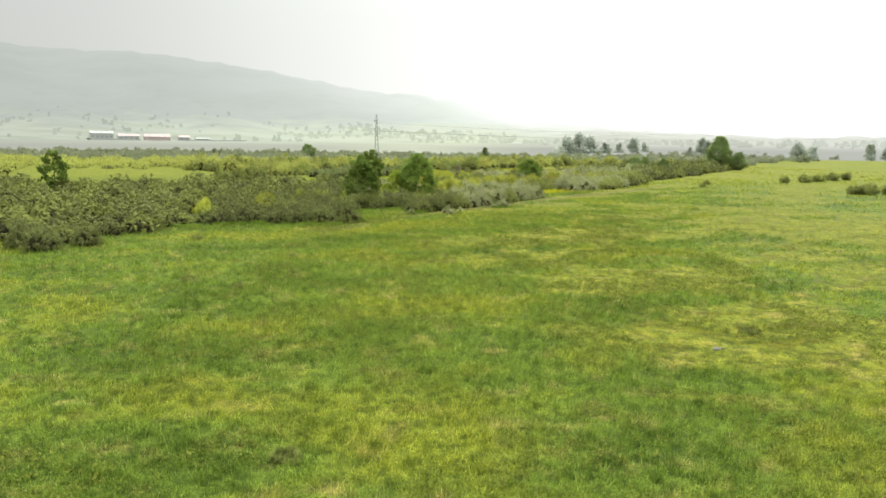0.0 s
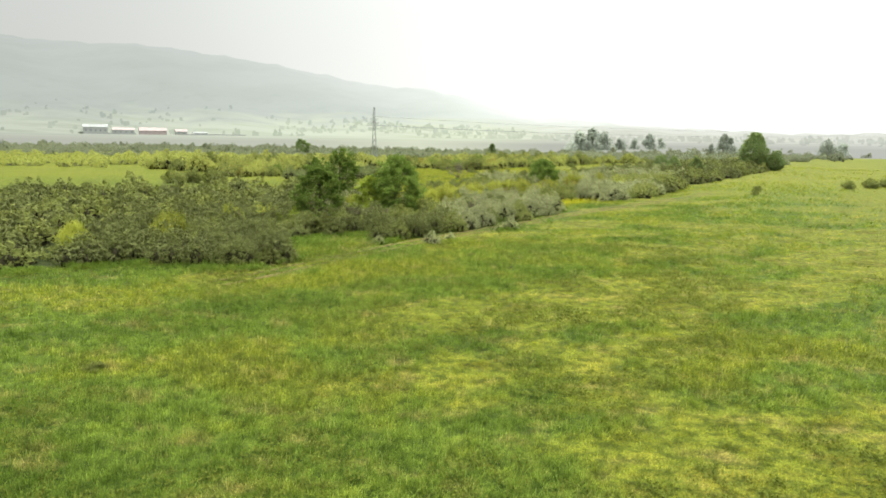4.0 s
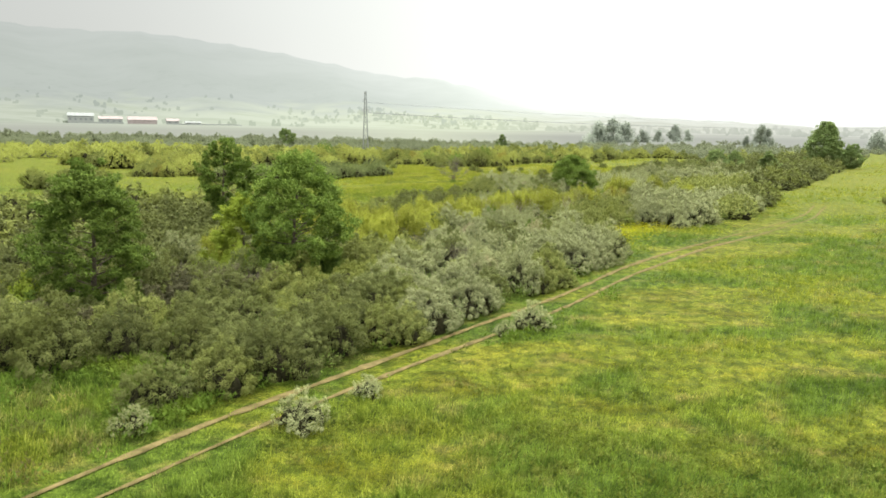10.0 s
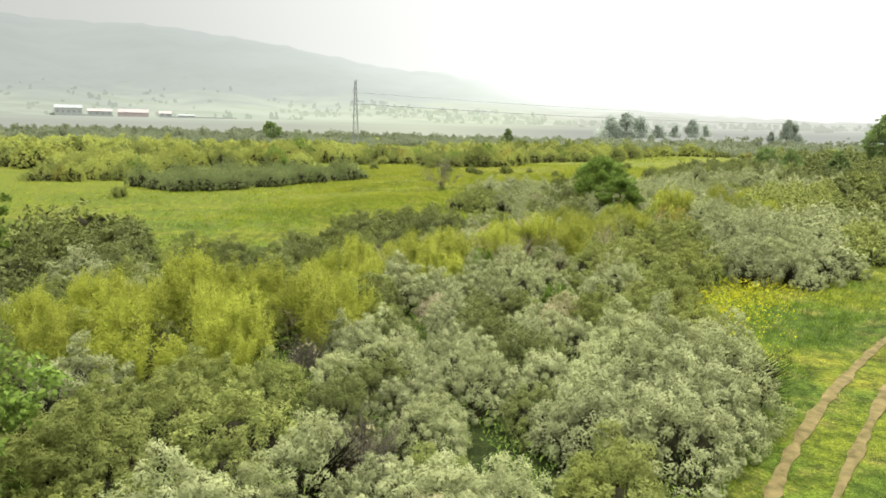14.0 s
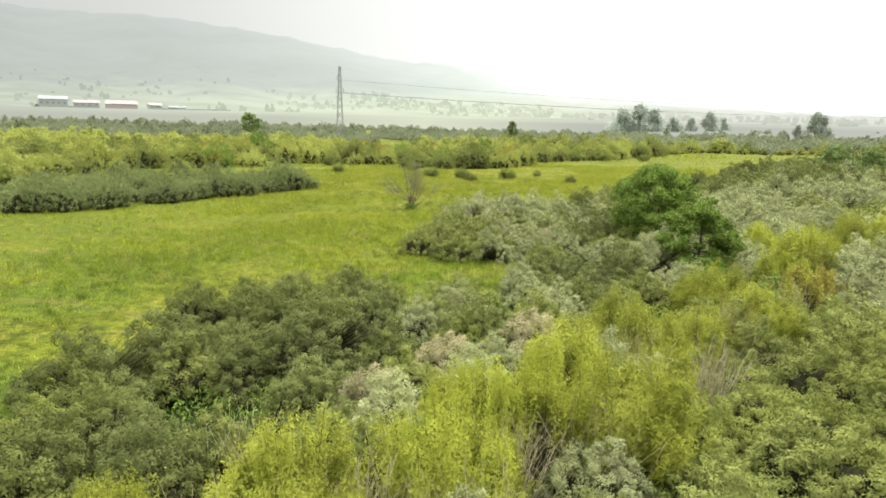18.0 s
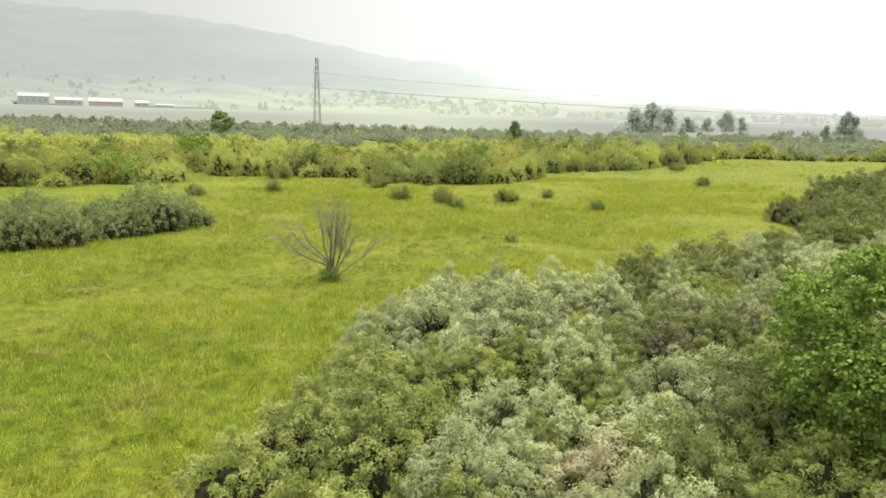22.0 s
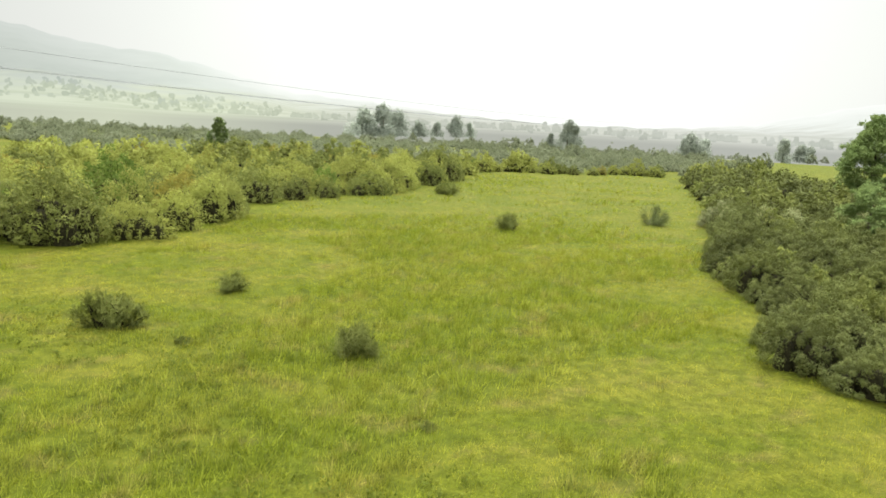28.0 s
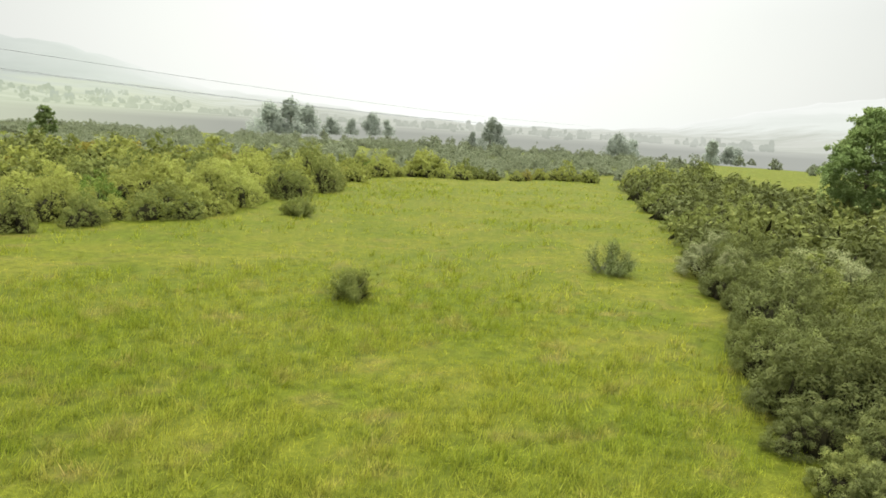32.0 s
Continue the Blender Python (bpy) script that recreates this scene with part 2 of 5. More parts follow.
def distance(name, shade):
    """The far hillside, a glowing backdrop with its mist painted into the emission: pale fields low down, a grey slope
    whose crest fades to the cloud's tone, all paler towards the bright side of the sky.
    """
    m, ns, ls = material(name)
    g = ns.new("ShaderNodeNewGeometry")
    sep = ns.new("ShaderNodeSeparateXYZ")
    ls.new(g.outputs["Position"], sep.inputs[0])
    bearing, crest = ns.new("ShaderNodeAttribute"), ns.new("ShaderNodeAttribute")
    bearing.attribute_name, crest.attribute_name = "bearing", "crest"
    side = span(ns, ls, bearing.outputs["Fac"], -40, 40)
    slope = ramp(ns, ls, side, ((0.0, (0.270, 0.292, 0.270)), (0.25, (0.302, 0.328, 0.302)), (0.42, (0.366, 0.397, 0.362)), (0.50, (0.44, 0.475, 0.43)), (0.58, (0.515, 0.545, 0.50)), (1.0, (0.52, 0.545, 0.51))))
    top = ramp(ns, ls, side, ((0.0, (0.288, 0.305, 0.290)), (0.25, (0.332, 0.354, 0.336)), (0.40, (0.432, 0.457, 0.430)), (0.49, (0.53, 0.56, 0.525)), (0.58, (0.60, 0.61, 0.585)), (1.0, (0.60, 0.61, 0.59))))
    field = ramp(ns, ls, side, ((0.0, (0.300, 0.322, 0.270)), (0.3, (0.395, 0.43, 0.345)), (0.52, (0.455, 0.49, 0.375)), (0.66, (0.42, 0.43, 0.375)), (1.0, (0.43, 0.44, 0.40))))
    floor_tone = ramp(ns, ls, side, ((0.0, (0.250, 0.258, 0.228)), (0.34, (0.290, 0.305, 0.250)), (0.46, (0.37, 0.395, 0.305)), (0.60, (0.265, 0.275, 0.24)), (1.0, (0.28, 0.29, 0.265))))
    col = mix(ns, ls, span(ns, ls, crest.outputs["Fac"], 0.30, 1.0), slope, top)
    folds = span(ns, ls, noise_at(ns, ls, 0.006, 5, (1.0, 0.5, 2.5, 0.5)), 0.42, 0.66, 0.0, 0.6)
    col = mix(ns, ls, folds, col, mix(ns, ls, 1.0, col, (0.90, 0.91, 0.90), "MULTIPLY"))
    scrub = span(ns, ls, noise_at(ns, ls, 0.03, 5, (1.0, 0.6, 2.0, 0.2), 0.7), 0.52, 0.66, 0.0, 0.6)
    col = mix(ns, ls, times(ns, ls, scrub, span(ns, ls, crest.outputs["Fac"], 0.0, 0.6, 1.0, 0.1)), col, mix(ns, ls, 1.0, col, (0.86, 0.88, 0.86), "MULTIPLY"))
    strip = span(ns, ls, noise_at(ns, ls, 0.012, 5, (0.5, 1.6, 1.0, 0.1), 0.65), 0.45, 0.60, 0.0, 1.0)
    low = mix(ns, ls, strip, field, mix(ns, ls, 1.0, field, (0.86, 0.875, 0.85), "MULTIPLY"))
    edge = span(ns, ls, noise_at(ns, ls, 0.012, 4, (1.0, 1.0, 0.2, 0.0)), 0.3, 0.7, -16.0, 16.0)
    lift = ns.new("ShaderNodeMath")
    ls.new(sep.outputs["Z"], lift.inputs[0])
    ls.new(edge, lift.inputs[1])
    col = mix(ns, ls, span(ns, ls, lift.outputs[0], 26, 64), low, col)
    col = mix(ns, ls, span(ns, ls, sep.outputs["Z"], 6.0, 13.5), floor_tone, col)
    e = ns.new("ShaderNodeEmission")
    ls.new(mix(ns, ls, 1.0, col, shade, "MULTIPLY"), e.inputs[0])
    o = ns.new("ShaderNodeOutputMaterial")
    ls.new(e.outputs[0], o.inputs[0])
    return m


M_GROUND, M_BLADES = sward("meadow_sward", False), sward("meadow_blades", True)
M_SILVER = leafy("silver_leaf", (0.155, 0.168, 0.069), (0.325, 0.338, 0.168), (0.205, 0.220, 0.086), 0.16)
M_GREYGREEN = leafy("grey_green_leaf", (0.082, 0.098, 0.024), (0.262, 0.278, 0.080), (0.160, 0.178, 0.036), 0.24)
M_SAGE = leafy("dark_sage_leaf", (0.060, 0.072, 0.022), (0.178, 0.192, 0.063), (0.112, 0.126, 0.030), 0.22)
M_CREAM = leafy("cream_leaf", (0.18, 0.155, 0.08), (0.42, 0.37, 0.23), (0.26, 0.24, 0.11), 0.25)
M_WILLOW = leafy("yellow_willow_leaf", (0.140, 0.160, 0.016), (0.400, 0.415, 0.072), (0.255, 0.283, 0.033), 0.42)
M_OLIVE = leafy("olive_willow_leaf", (0.178, 0.196, 0.038), (0.375, 0.392, 0.098), (0.262, 0.288, 0.072), 0.4, patch=0.08)
M_LIME = leafy("lime_leaf", (0.14, 0.19, 0.02), (0.34, 0.40, 0.06), (0.21, 0.27, 0.03), 0.42)
M_OLIVEDARK = leafy("dark_olive_leaf", (0.100, 0.118, 0.028), (0.215, 0.23, 0.062), (0.15, 0.172, 0.046), 0.35)
M_BLUEGREEN = leafy("blue_green_leaf", (0.078, 0.100, 0.033), (0.238, 0.264, 0.102), (0.132, 0.158, 0.052), 0.25)
M_GREEN = leafy("green_leaf", (0.040, 0.074, 0.013), (0.245, 0.330, 0.062), (0.102, 0.156, 0.026), 0.36, patch=0.5, blend=0.25)
M_DEEP = leafy("deep_green_leaf", (0.11, 0.15, 0.05), (0.23, 0.29, 0.10), (0.16, 0.22, 0.075), 0.4)
# greyed and lifted: haze painted into the far scrub's leaf colour
M_FARWOOD = leafy("haze_paled_far_leaf", (0.180, 0.202, 0.118), (0.265, 0.288, 0.185), (0.215, 0.240, 0.140), 0.42, patch=0.03, grain=1.5)
M_BROWNISH = leafy("brown_olive_leaf", (0.060, 0.058, 0.026), (0.165, 0.15, 0.085), (0.085, 0.085, 0.04), 0.3)
M_RUST = leafy("rust_olive_leaf", (0.16, 0.145, 0.025), (0.31, 0.265, 0.06), (0.22, 0.22, 0.045), 0.38)
M_HERB = leafy("fresh_herb_leaf", (0.075, 0.13, 0.014), (0.17, 0.25, 0.04), (0.14, 0.18, 0.02), 0.35, patch=0.3)
M_WEED = leafy("pasture_weed_leaf", (0.045, 0.070, 0.009), (0.19, 0.205, 0.035), (0.085, 0.110, 0.014), 0.3, patch=0.3)
# the far trees' haze is painted into this pale leaf colour
M_FARTREE = leafy("haze_paled_tree_leaf", (0.27, 0.30, 0.24), (0.35, 0.38, 0.315), (0.31, 0.34, 0.28), 0.5, patch=0.03, grain=1.0)
M_DRYHERB = leafy("dry_herb_leaf", (0.095, 0.082, 0.026), (0.20, 0.165, 0.065), (0.13, 0.125, 0.035), 0.3, patch=0.4)
M_FLOWER = solid("yellow_flower", (0.31, 0.305, 0.010), (0.44, 0.42, 0.020), 6, 0.8, 0, 0)
# twig brown taken near black, to paint shade into the bushes' hollows
M_TWIG_SHADE = solid("twig_and_hollow_shade", (0.011, 0.011, 0.005), (0.034, 0.031, 0.015), 5.0, 1.0)
# lifted to paint haze on far stems; also the spiky shrub's wood
M_PALETWIG = solid("grey_twig", (0.09, 0.095, 0.055), (0.15, 0.155, 0.10), 1.0, 0.95)
M_BARK = solid("grey_bark", (0.055, 0.045, 0.03), (0.13, 0.11, 0.08), 5.0, 0.9)
M_DEADWOOD = solid("weathered_deadwood", (0.050, 0.042, 0.030), (0.135, 0.118, 0.090), 6.0, 0.85)
M_BLEACHED = solid("bleached_twig", (0.085, 0.076, 0.056), (0.21, 0.19, 0.148), 5.0, 0.85)
M_OSIER = solid("osier_stem", (0.045, 0.040, 0.018), (0.150, 0.130, 0.066), 3.0, 0.9, 0, 0)
M_STRAW = solid("dry_stalk", (0.23, 0.195, 0.11), (0.40, 0.35, 0.235), 5.0, 0.85)
M_DIRT = solid("track_dirt", (0.058, 0.048, 0.018), (0.160, 0.122, 0.052), 1.6, 0.95, 0, 0.5)
M_STEEL = solid("galvanised_steel", (0.15, 0.16, 0.155), (0.22, 0.23, 0.225), 2.0, 0.6, 0.0, 0)
M_WIRE = solid("aluminium_wire", (0.15, 0.16, 0.16), (0.20, 0.21, 0.21), 2.0, 0.6, 0.0, 0)
M_WHITEWALL = solid("whitewash", (0.24, 0.25, 0.235), (0.28, 0.29, 0.27), 0.3, 0.8, 0, 0)
# red dulled towards pink grey, the distance haze painted into the sheet
M_REDROOF = solid("haze_paled_red_sheet", (0.255, 0.215, 0.205), (0.30, 0.258, 0.245), 0.3, 0.7, 0, 0)
M_GREYROOF = solid("grey_sheet", (0.20, 0.21, 0.20), (0.26, 0.27, 0.26), 0.3, 0.7, 0, 0)
# glass lifted to grey for haze on the farm; also the insulators
M_GLASS = solid("dark_window", (0.15, 0.165, 0.165), (0.20, 0.215, 0.22), 1.0, 0.2, 0, 0)
M_STONE = solid("pale_stone", (0.10, 0.097, 0.08), (0.15, 0.145, 0.12), 4.0, 0.9)
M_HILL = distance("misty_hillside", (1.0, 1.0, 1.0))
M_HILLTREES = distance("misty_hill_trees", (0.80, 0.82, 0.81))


# ---- mesh helpers ----
def mesh_of(name, verts, tris, mat, smooth=False):
    verts, tris = np.asarray(verts, np.float32), np.asarray(tris, np.int32)
    me = bpy.data.meshes.new(name)
    me.vertices.add(len(verts))
    me.vertices.foreach_set("co", verts.ravel())
    n = tris.shape[1]
    me.loops.add(tris.size)
    me.loops.foreach_set("vertex_index", tris.ravel())
    me.polygons.add(len(tris))
    me.polygons.foreach_set("loop_start", np.arange(0, tris.size, n, dtype=np.int32))
    if smooth:
        me.polygons.foreach_set("use_smooth", np.ones(len(tris), bool))
    me.materials.append(mat)
    me.update(calc_edges=True)
    me.validate()
    return me


def part(name, me, parent, label=""):
    ob = new(name, me)
    ob.parent = parent
    if label:
        ob["label"] = label
    return ob


def bm_mesh(name, bm, mat):
    me = bpy.data.meshes.new(name)
    bm.to_mesh(me)
    bm.free()
    me.materials.append(mat)
    return me


def join(pieces):
    vs, ts, k = [], [], 0
    for v, t in pieces:
        vs.append(v)
        ts.append(t + k)
        k += len(v)
    return np.concatenate(vs), np.concatenate(ts)


def unit(v):
    return v / np.maximum(np.linalg.norm(v, axis=-1, keepdims=True), 1e-9)


def leaves(rng, base, way, length, width, four=False, facing=None, lay=0.0):
    """One pointed leaf for each base: a triangle, or a lozenge of two, its flat side turned to facing."""
    n = len(base)
    if facing is None:
        facing = rng.normal(size=(n, 3))
    if lay:
        way = unit(way - lay * np.sum(way * facing, axis=1, keepdims=True) * facing)
    side = unit(np.cross(way, facing)) * (width * rng.uniform(0.7, 1.3, (n, 1)))
    tip = base + way * (length * rng.uniform(0.7, 1.3, (n, 1)))
    if four:
        mid = base + (tip - base) * 0.45
        v = np.stack([base, mid + side, tip, mid - side], 1).reshape(-1, 3)
        k = np.arange(n)[:, None] * 4
        return v, np.concatenate([k + np.array([0, 1, 2]), k + np.array([0, 2, 3])])
    v = np.stack([base - side, base + side, tip], 1).reshape(-1, 3)
    return v, np.arange(3 * n).reshape(-1, 3)


def stick(a, b, ra, rb, sides=4):
    a, b = np.array(a, float), np.array(b, float)
    d = unit(b - a)
    s = unit(np.cross(d, (0.31, 0.77, 0.12)))
    u = np.cross(d, s)
    an = np.arange(sides) * 2 * np.pi / sides
    ring = np.cos(an)[:, None] * s + np.sin(an)[:, None] * u
    v = np.concatenate([a + ring * ra, b + ring * rb])
    i = np.arange(sides)
    j = (i + 1) % sides
    return v, np.concatenate([np.stack([i, j, j + sides], 1), np.stack([i, j + sides, i + sides], 1)])


def bough(rng, points, r0, r1, sides=5):
    """A tapering branch through points, one closed-sided tube."""
    p = np.array([np.asarray(q, float) for q in points])
    rs = np.linspace(r0, r1, len(p))
    d = unit(np.gradient(p, axis=0))
    s = unit(np.cross(d, (0.31, 0.77, 0.12)))
    u = np.cross(d, s)
    an = np.arange(sides) * 2 * np.pi / sides
    v = (p[:, None] + (np.cos(an)[:, None] * s[:, None] + np.sin(an)[:, None] * u[:, None]) * rs[:, None, None]).reshape(-1, 3)
    i = np.arange(sides)
    j = (i + 1) % sides
    one = np.concatenate([np.stack([i, j, j + sides], 1), np.stack([i, j + sides, i + sides], 1)])
    return v, np.concatenate([one + sides * k for k in range(len(p) - 1)])


def lump(rng, centre, radii, rings=5, segs=8, rough=0.3):
    """A rough closed clod; inside a bush, a dark filler core that stands for its inner shade."""
    v = [(0, 0, 1)]
    for i in range(1, rings):
        for j in range(segs):
            a, b = np.pi * i / rings, 2 * np.pi * j / segs
            v.append((np.sin(a) * np.cos(b), np.sin(a) * np.sin(b), np.cos(a)))
    v.append((0, 0, -1))
    v = np.array(v) * rng.uniform(1 - rough, 1 + rough, (len(v), 1)) * radii + centre
    t = []
    for j in range(segs):
        t.append((0, 1 + j, 1 + (j + 1) % segs))
        for i in range(rings - 2):
            p, q = 1 + i * segs + j, 1 + i * segs + (j + 1) % segs
            t += [(p, p + segs, q + segs), (p, q + segs, q)]
        p, q = 1 + (rings - 2) * segs + j, 1 + (rings - 2) * segs + (j + 1) % segs
        t.append((p, len(v) - 1, q))
    return v, np.array(t)


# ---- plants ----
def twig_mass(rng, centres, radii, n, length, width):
    """Tangled twigs that fill the inside of a bush, mostly coloured dark as its inner shade."""
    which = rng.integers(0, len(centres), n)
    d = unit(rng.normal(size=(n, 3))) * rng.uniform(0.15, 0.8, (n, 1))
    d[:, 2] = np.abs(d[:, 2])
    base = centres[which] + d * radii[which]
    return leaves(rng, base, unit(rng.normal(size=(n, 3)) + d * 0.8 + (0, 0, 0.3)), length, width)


def thicket_bush(seed, r, h, puffs, per, length, width, lobes=7, bare=False, inner=260, puff_r=0.2, stems=True, low_skirt=0.12, core=True, apart=1.55):
    """A dense rounded bush: domed lobes set with plumes of pointed leaves over a twig mass and filler cores, dark as
    shade. Returns leaves, twigs.
    """
    rng = np.random.default_rng(seed)
    ang = rng.uniform(0, 2 * np.pi, lobes)
    off = r * np.sqrt(rng.uniform(0.05, 0.45, lobes))
    cen = np.stack([off * np.cos(ang), off * np.sin(ang), np.zeros(lobes)], 1)
    rad = np.stack([r * rng.uniform(0.38, 0.6, lobes)] * 2 + [h * rng.uniform(0.6, 1.0, lobes) * (1 - 0.35 * off / r)], 1)
    cen[0], rad[0] = (0, 0, 0), (r * 0.55, r * 0.55, h)
    m = puffs * 7
    which = rng.integers(0, lobes, m)
    d = rng.normal(size=(m, 3))
    d[:, 2] = np.abs(d[:, 2]) * 0.9
    d = unit(d)
    pos = cen[which] + d * rad[which] * rng.uniform(0.80, 1.12, (m, 1))
    deep = np.min([np.linalg.norm((pos - cen[i]) / rad[i], axis=1) for i in range(lobes)], axis=0)
    keep = (deep > 0.80) & (pos[:, 2] > low_skirt * h)
    if bare:
        gap = unit(np.array([np.cos(seed), np.sin(seed), 0.55]))
        keep &= unit(pos * (1 / r, 1 / r, 1 / h)) @ gap < 0.84
    pos, d = pos[keep], d[keep]
    # puffs stand apart, with dark hollows between them
    chosen = []
    for i in range(len(pos)):
        if len(chosen) < puffs and (not chosen or np.min(np.sum((pos[chosen] - pos[i]) ** 2, axis=1)) > (apart * puff_r) ** 2):
            chosen.append(i)
    pos, d = pos[chosen], d[chosen]
    n = len(pos)
    axis = unit(d + (0, 0, 0.6))
    size = rng.uniform(0.65, 1.3, n)
    k = np.repeat(np.arange(n), per)
    ball = unit(rng.normal(size=(n * per, 3)) + axis[k] * 0.7)
    base = pos[k] + (ball + axis[k] * rng.uniform(-0.45, 0.25, (n * per, 1))) * puff_r * size[k][:, None] * rng.uniform(0.7, 1.05, (n * per, 1))
    way = unit(rng.normal(size=(n * per, 3)) * 0.85 + ball * 0.3 + axis[k] * 0.35)
    lv = leaves(rng, base - way * length * 0.3, way, length, width, False, unit(ball + (0, 0, 0.35) + rng.normal(size=(n * per, 3)) * 0.2), 0.8)
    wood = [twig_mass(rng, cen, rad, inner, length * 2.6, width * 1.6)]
    # closed filler cores whose dark colour stands for shade between the puffs
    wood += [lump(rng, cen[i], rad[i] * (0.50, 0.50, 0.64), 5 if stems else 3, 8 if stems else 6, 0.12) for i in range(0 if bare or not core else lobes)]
    if bare:
        for _ in range(80):
            a = np.array([*rng.uniform(-0.3, 0.3, 2) * r, 0.2 * h])
            b = (gap + rng.normal(size=3).clip(-1.3, 1.3) * 0.25) * (r * 0.85, r * 0.85, h * 1.05)
            wood.append(stick(a, b, 0.022, 0.007, 3))
    if stems:
        for _ in range(8):
            a = rng.uniform(0, 2 * np.pi)
            q = np.array([np.cos(a) * r * 0.7, np.sin(a) * r * 0.7, h * 0.45])
            wood.append(stick((np.cos(a) * 0.2, np.sin(a) * 0.2, -0.05), q, 0.045, 0.015, 4))
    return lv, join(wood)


def willow_bush(seed, r, h, shoots, per, length, width, droop=0.25, start=0.3, inner=120):
    """A feathery bush of upright shoots set with leaves. Returns leaves, twigs."""
    rng = np.random.default_rng(seed)
    plumes = 16
    pa, pr = rng.uniform(0, 2 * np.pi, plumes), np.sqrt(rng.uniform(0, 1, plumes))
    of = rng.integers(0, plumes, shoots)
    fx, fy = np.cos(pa[of]) * pr[of] + rng.normal(0, 0.13, shoots), np.sin(pa[of]) * pr[of] + rng.normal(0, 0.13, shoots)
    ang, rr = np.arctan2(fy, fx), np.minimum(np.hypot(fx, fy), 1.08)
    tall = rng.uniform(0.78, 1.12, plumes)[of]
    top = np.stack([np.cos(ang) * rr * r, np.sin(ang) * rr * r, h * (1 - 0.55 * rr ** 2) * tall * rng.uniform(0.86, 1.06, shoots)], 1)
    foot = np.stack([np.cos(ang) * rr * r * 0.35, np.sin(ang) * rr * r * 0.35, np.full(shoots, -0.05)], 1)
    k = np.repeat(np.arange(shoots), per)
    s = rng.uniform(start, 1.0, shoots * per)[:, None]
    along = foot[k] + (top[k] - foot[k]) * s + np.stack([np.zeros(len(k))] * 2 + [-droop * (s[:, 0] ** 2) * 0], 1)
    bend = np.sin(s * np.pi) * 0.12 * r
    along[:, :2] += np.stack([np.cos(ang), np.sin(ang)], 1)[k] * bend
    way = unit(unit(top - foot)[k] * 0.65 + rng.normal(size=(len(k), 3)) * 0.6)
    along += rng.normal(size=along.shape) * 0.04 * r
    out = np.stack([np.cos(ang), np.sin(ang), np.full(shoots, 1.1)], 1)[k]
    lv = leaves(rng, along, way, length, width, False, unit(out + rng.normal(size=out.shape) * 0.35), 0.6)
    wood = [stick(foot[i], foot[i] + (top[i] - foot[i]) * 1.0, 0.013, 0.004, 3) for i in range(0, shoots, 3)]
    wood.append(twig_mass(rng, np.array([(0, 0, 0.0)]), np.array([(r * 0.8, r * 0.8, h * 0.75)]), inner, 0.5, 0.05))
    return lv, join(wood)


def tree_parts(seed, h, spread, clumps, per, leaf, low=0.15, peak=0.55, limbs=16, thick=0.2, lean=0.0, fill=0.22):
    """A broadleaf tree: tapering trunk, rising limbs, a crown of leaf clumps with gaps. Returns crown, wood."""
    rng = np.random.default_rng(seed)
    spine = [np.array([lean * s * s * h + 0.25 * np.sin(3 * s + seed), 0.2 * np.cos(4 * s + seed) - 0.2 * np.cos(seed), s * h * 0.93]) for s in np.linspace(0, 1, 7)]
    spine[0][:2] = 0
    spine[0][2] = -0.1
    wood = [bough(rng, spine, thick, thick * 0.12, 7)]
    heads = []

    def girth(s):
        return spread * (np.clip((s - low) / (peak - low), 0, 1) ** 0.6 if s < peak else np.clip((1.04 - s) / (1.04 - peak), 0, 1) ** 0.6)

    for i in range(limbs):
        s = low * 0.7 + (0.92 - low * 0.7) * (i + rng.uniform(0, 0.8)) / limbs
        a = i * 2.4 + rng.uniform(-0.5, 0.5)
        root = spine[0] + (spine[-1] - spine[0]) * s
        g = girth(min(1, s + 0.08)) * rng.uniform(0.75, 1.15)
        end = root + np.array([np.cos(a) * g, np.sin(a) * g, rng.uniform(0.08, 0.2) * h * (1 - s * 0.7)])
        mid = (root + end) / 2 + np.array([0, 0, -0.03 * h * rng.uniform(0, 1)])
        wood.append(bough(rng, [root, mid, end], thick * 0.34 * (1.1 - s), 0.015, 4))
        heads += [(mid + end) / 2, end, end]
    heads.append(spine[-1])
    heads = np.array(heads)
    cl = heads[rng.integers(0, len(heads), clumps)] + rng.normal(size=(clumps, 3)) * (spread * 0.13, spread * 0.13, h * 0.04)
    extra = rng.uniform(low, 1.0, clumps)
    ang = rng.uniform(0, 2 * np.pi, clumps)
    shell = np.stack([np.cos(ang) * [girth(s) for s in extra], np.sin(ang) * [girth(s) for s in extra], extra * h], 1) * (0.9, 0.9, 1) + rng.normal(size=(clumps, 3)) * 0.25
    shell[:, 0] += lean * extra ** 2 * h
    lob = np.sin(ang * 3 + extra * 9 + seed) + np.sin(ang * 5 - extra * 14 + 2 * seed) > -0.35
    cl = np.concatenate([cl[: int(clumps * (1.02 - fill))], shell[lob][: int(clumps * fill)]])
    n = len(cl)
    k = np.repeat(np.arange(n), per)
    out = unit(cl - np.array([0, 0, h * 0.45]))
    way = unit(out[k] * 0.5 + rng.normal(size=(n * per, 3)))
    ball = unit(rng.normal(size=(n * per, 3)))
    reach = (spread * 0.12 * rng.uniform(0.6, 1.35, n))[k][:, None]
    base = cl[k] + ball * reach * rng.uniform(0.25, 1.0, (n * per, 1)) ** 0.5 * (1, 1, 0.75)
    face = unit(ball + (0, 0, 0.55) + rng.normal(size=base.shape) * 0.45)
    return leaves(rng, base, way, leaf, leaf * 0.36, True, face, 0.55), wood[0], wood[1:]


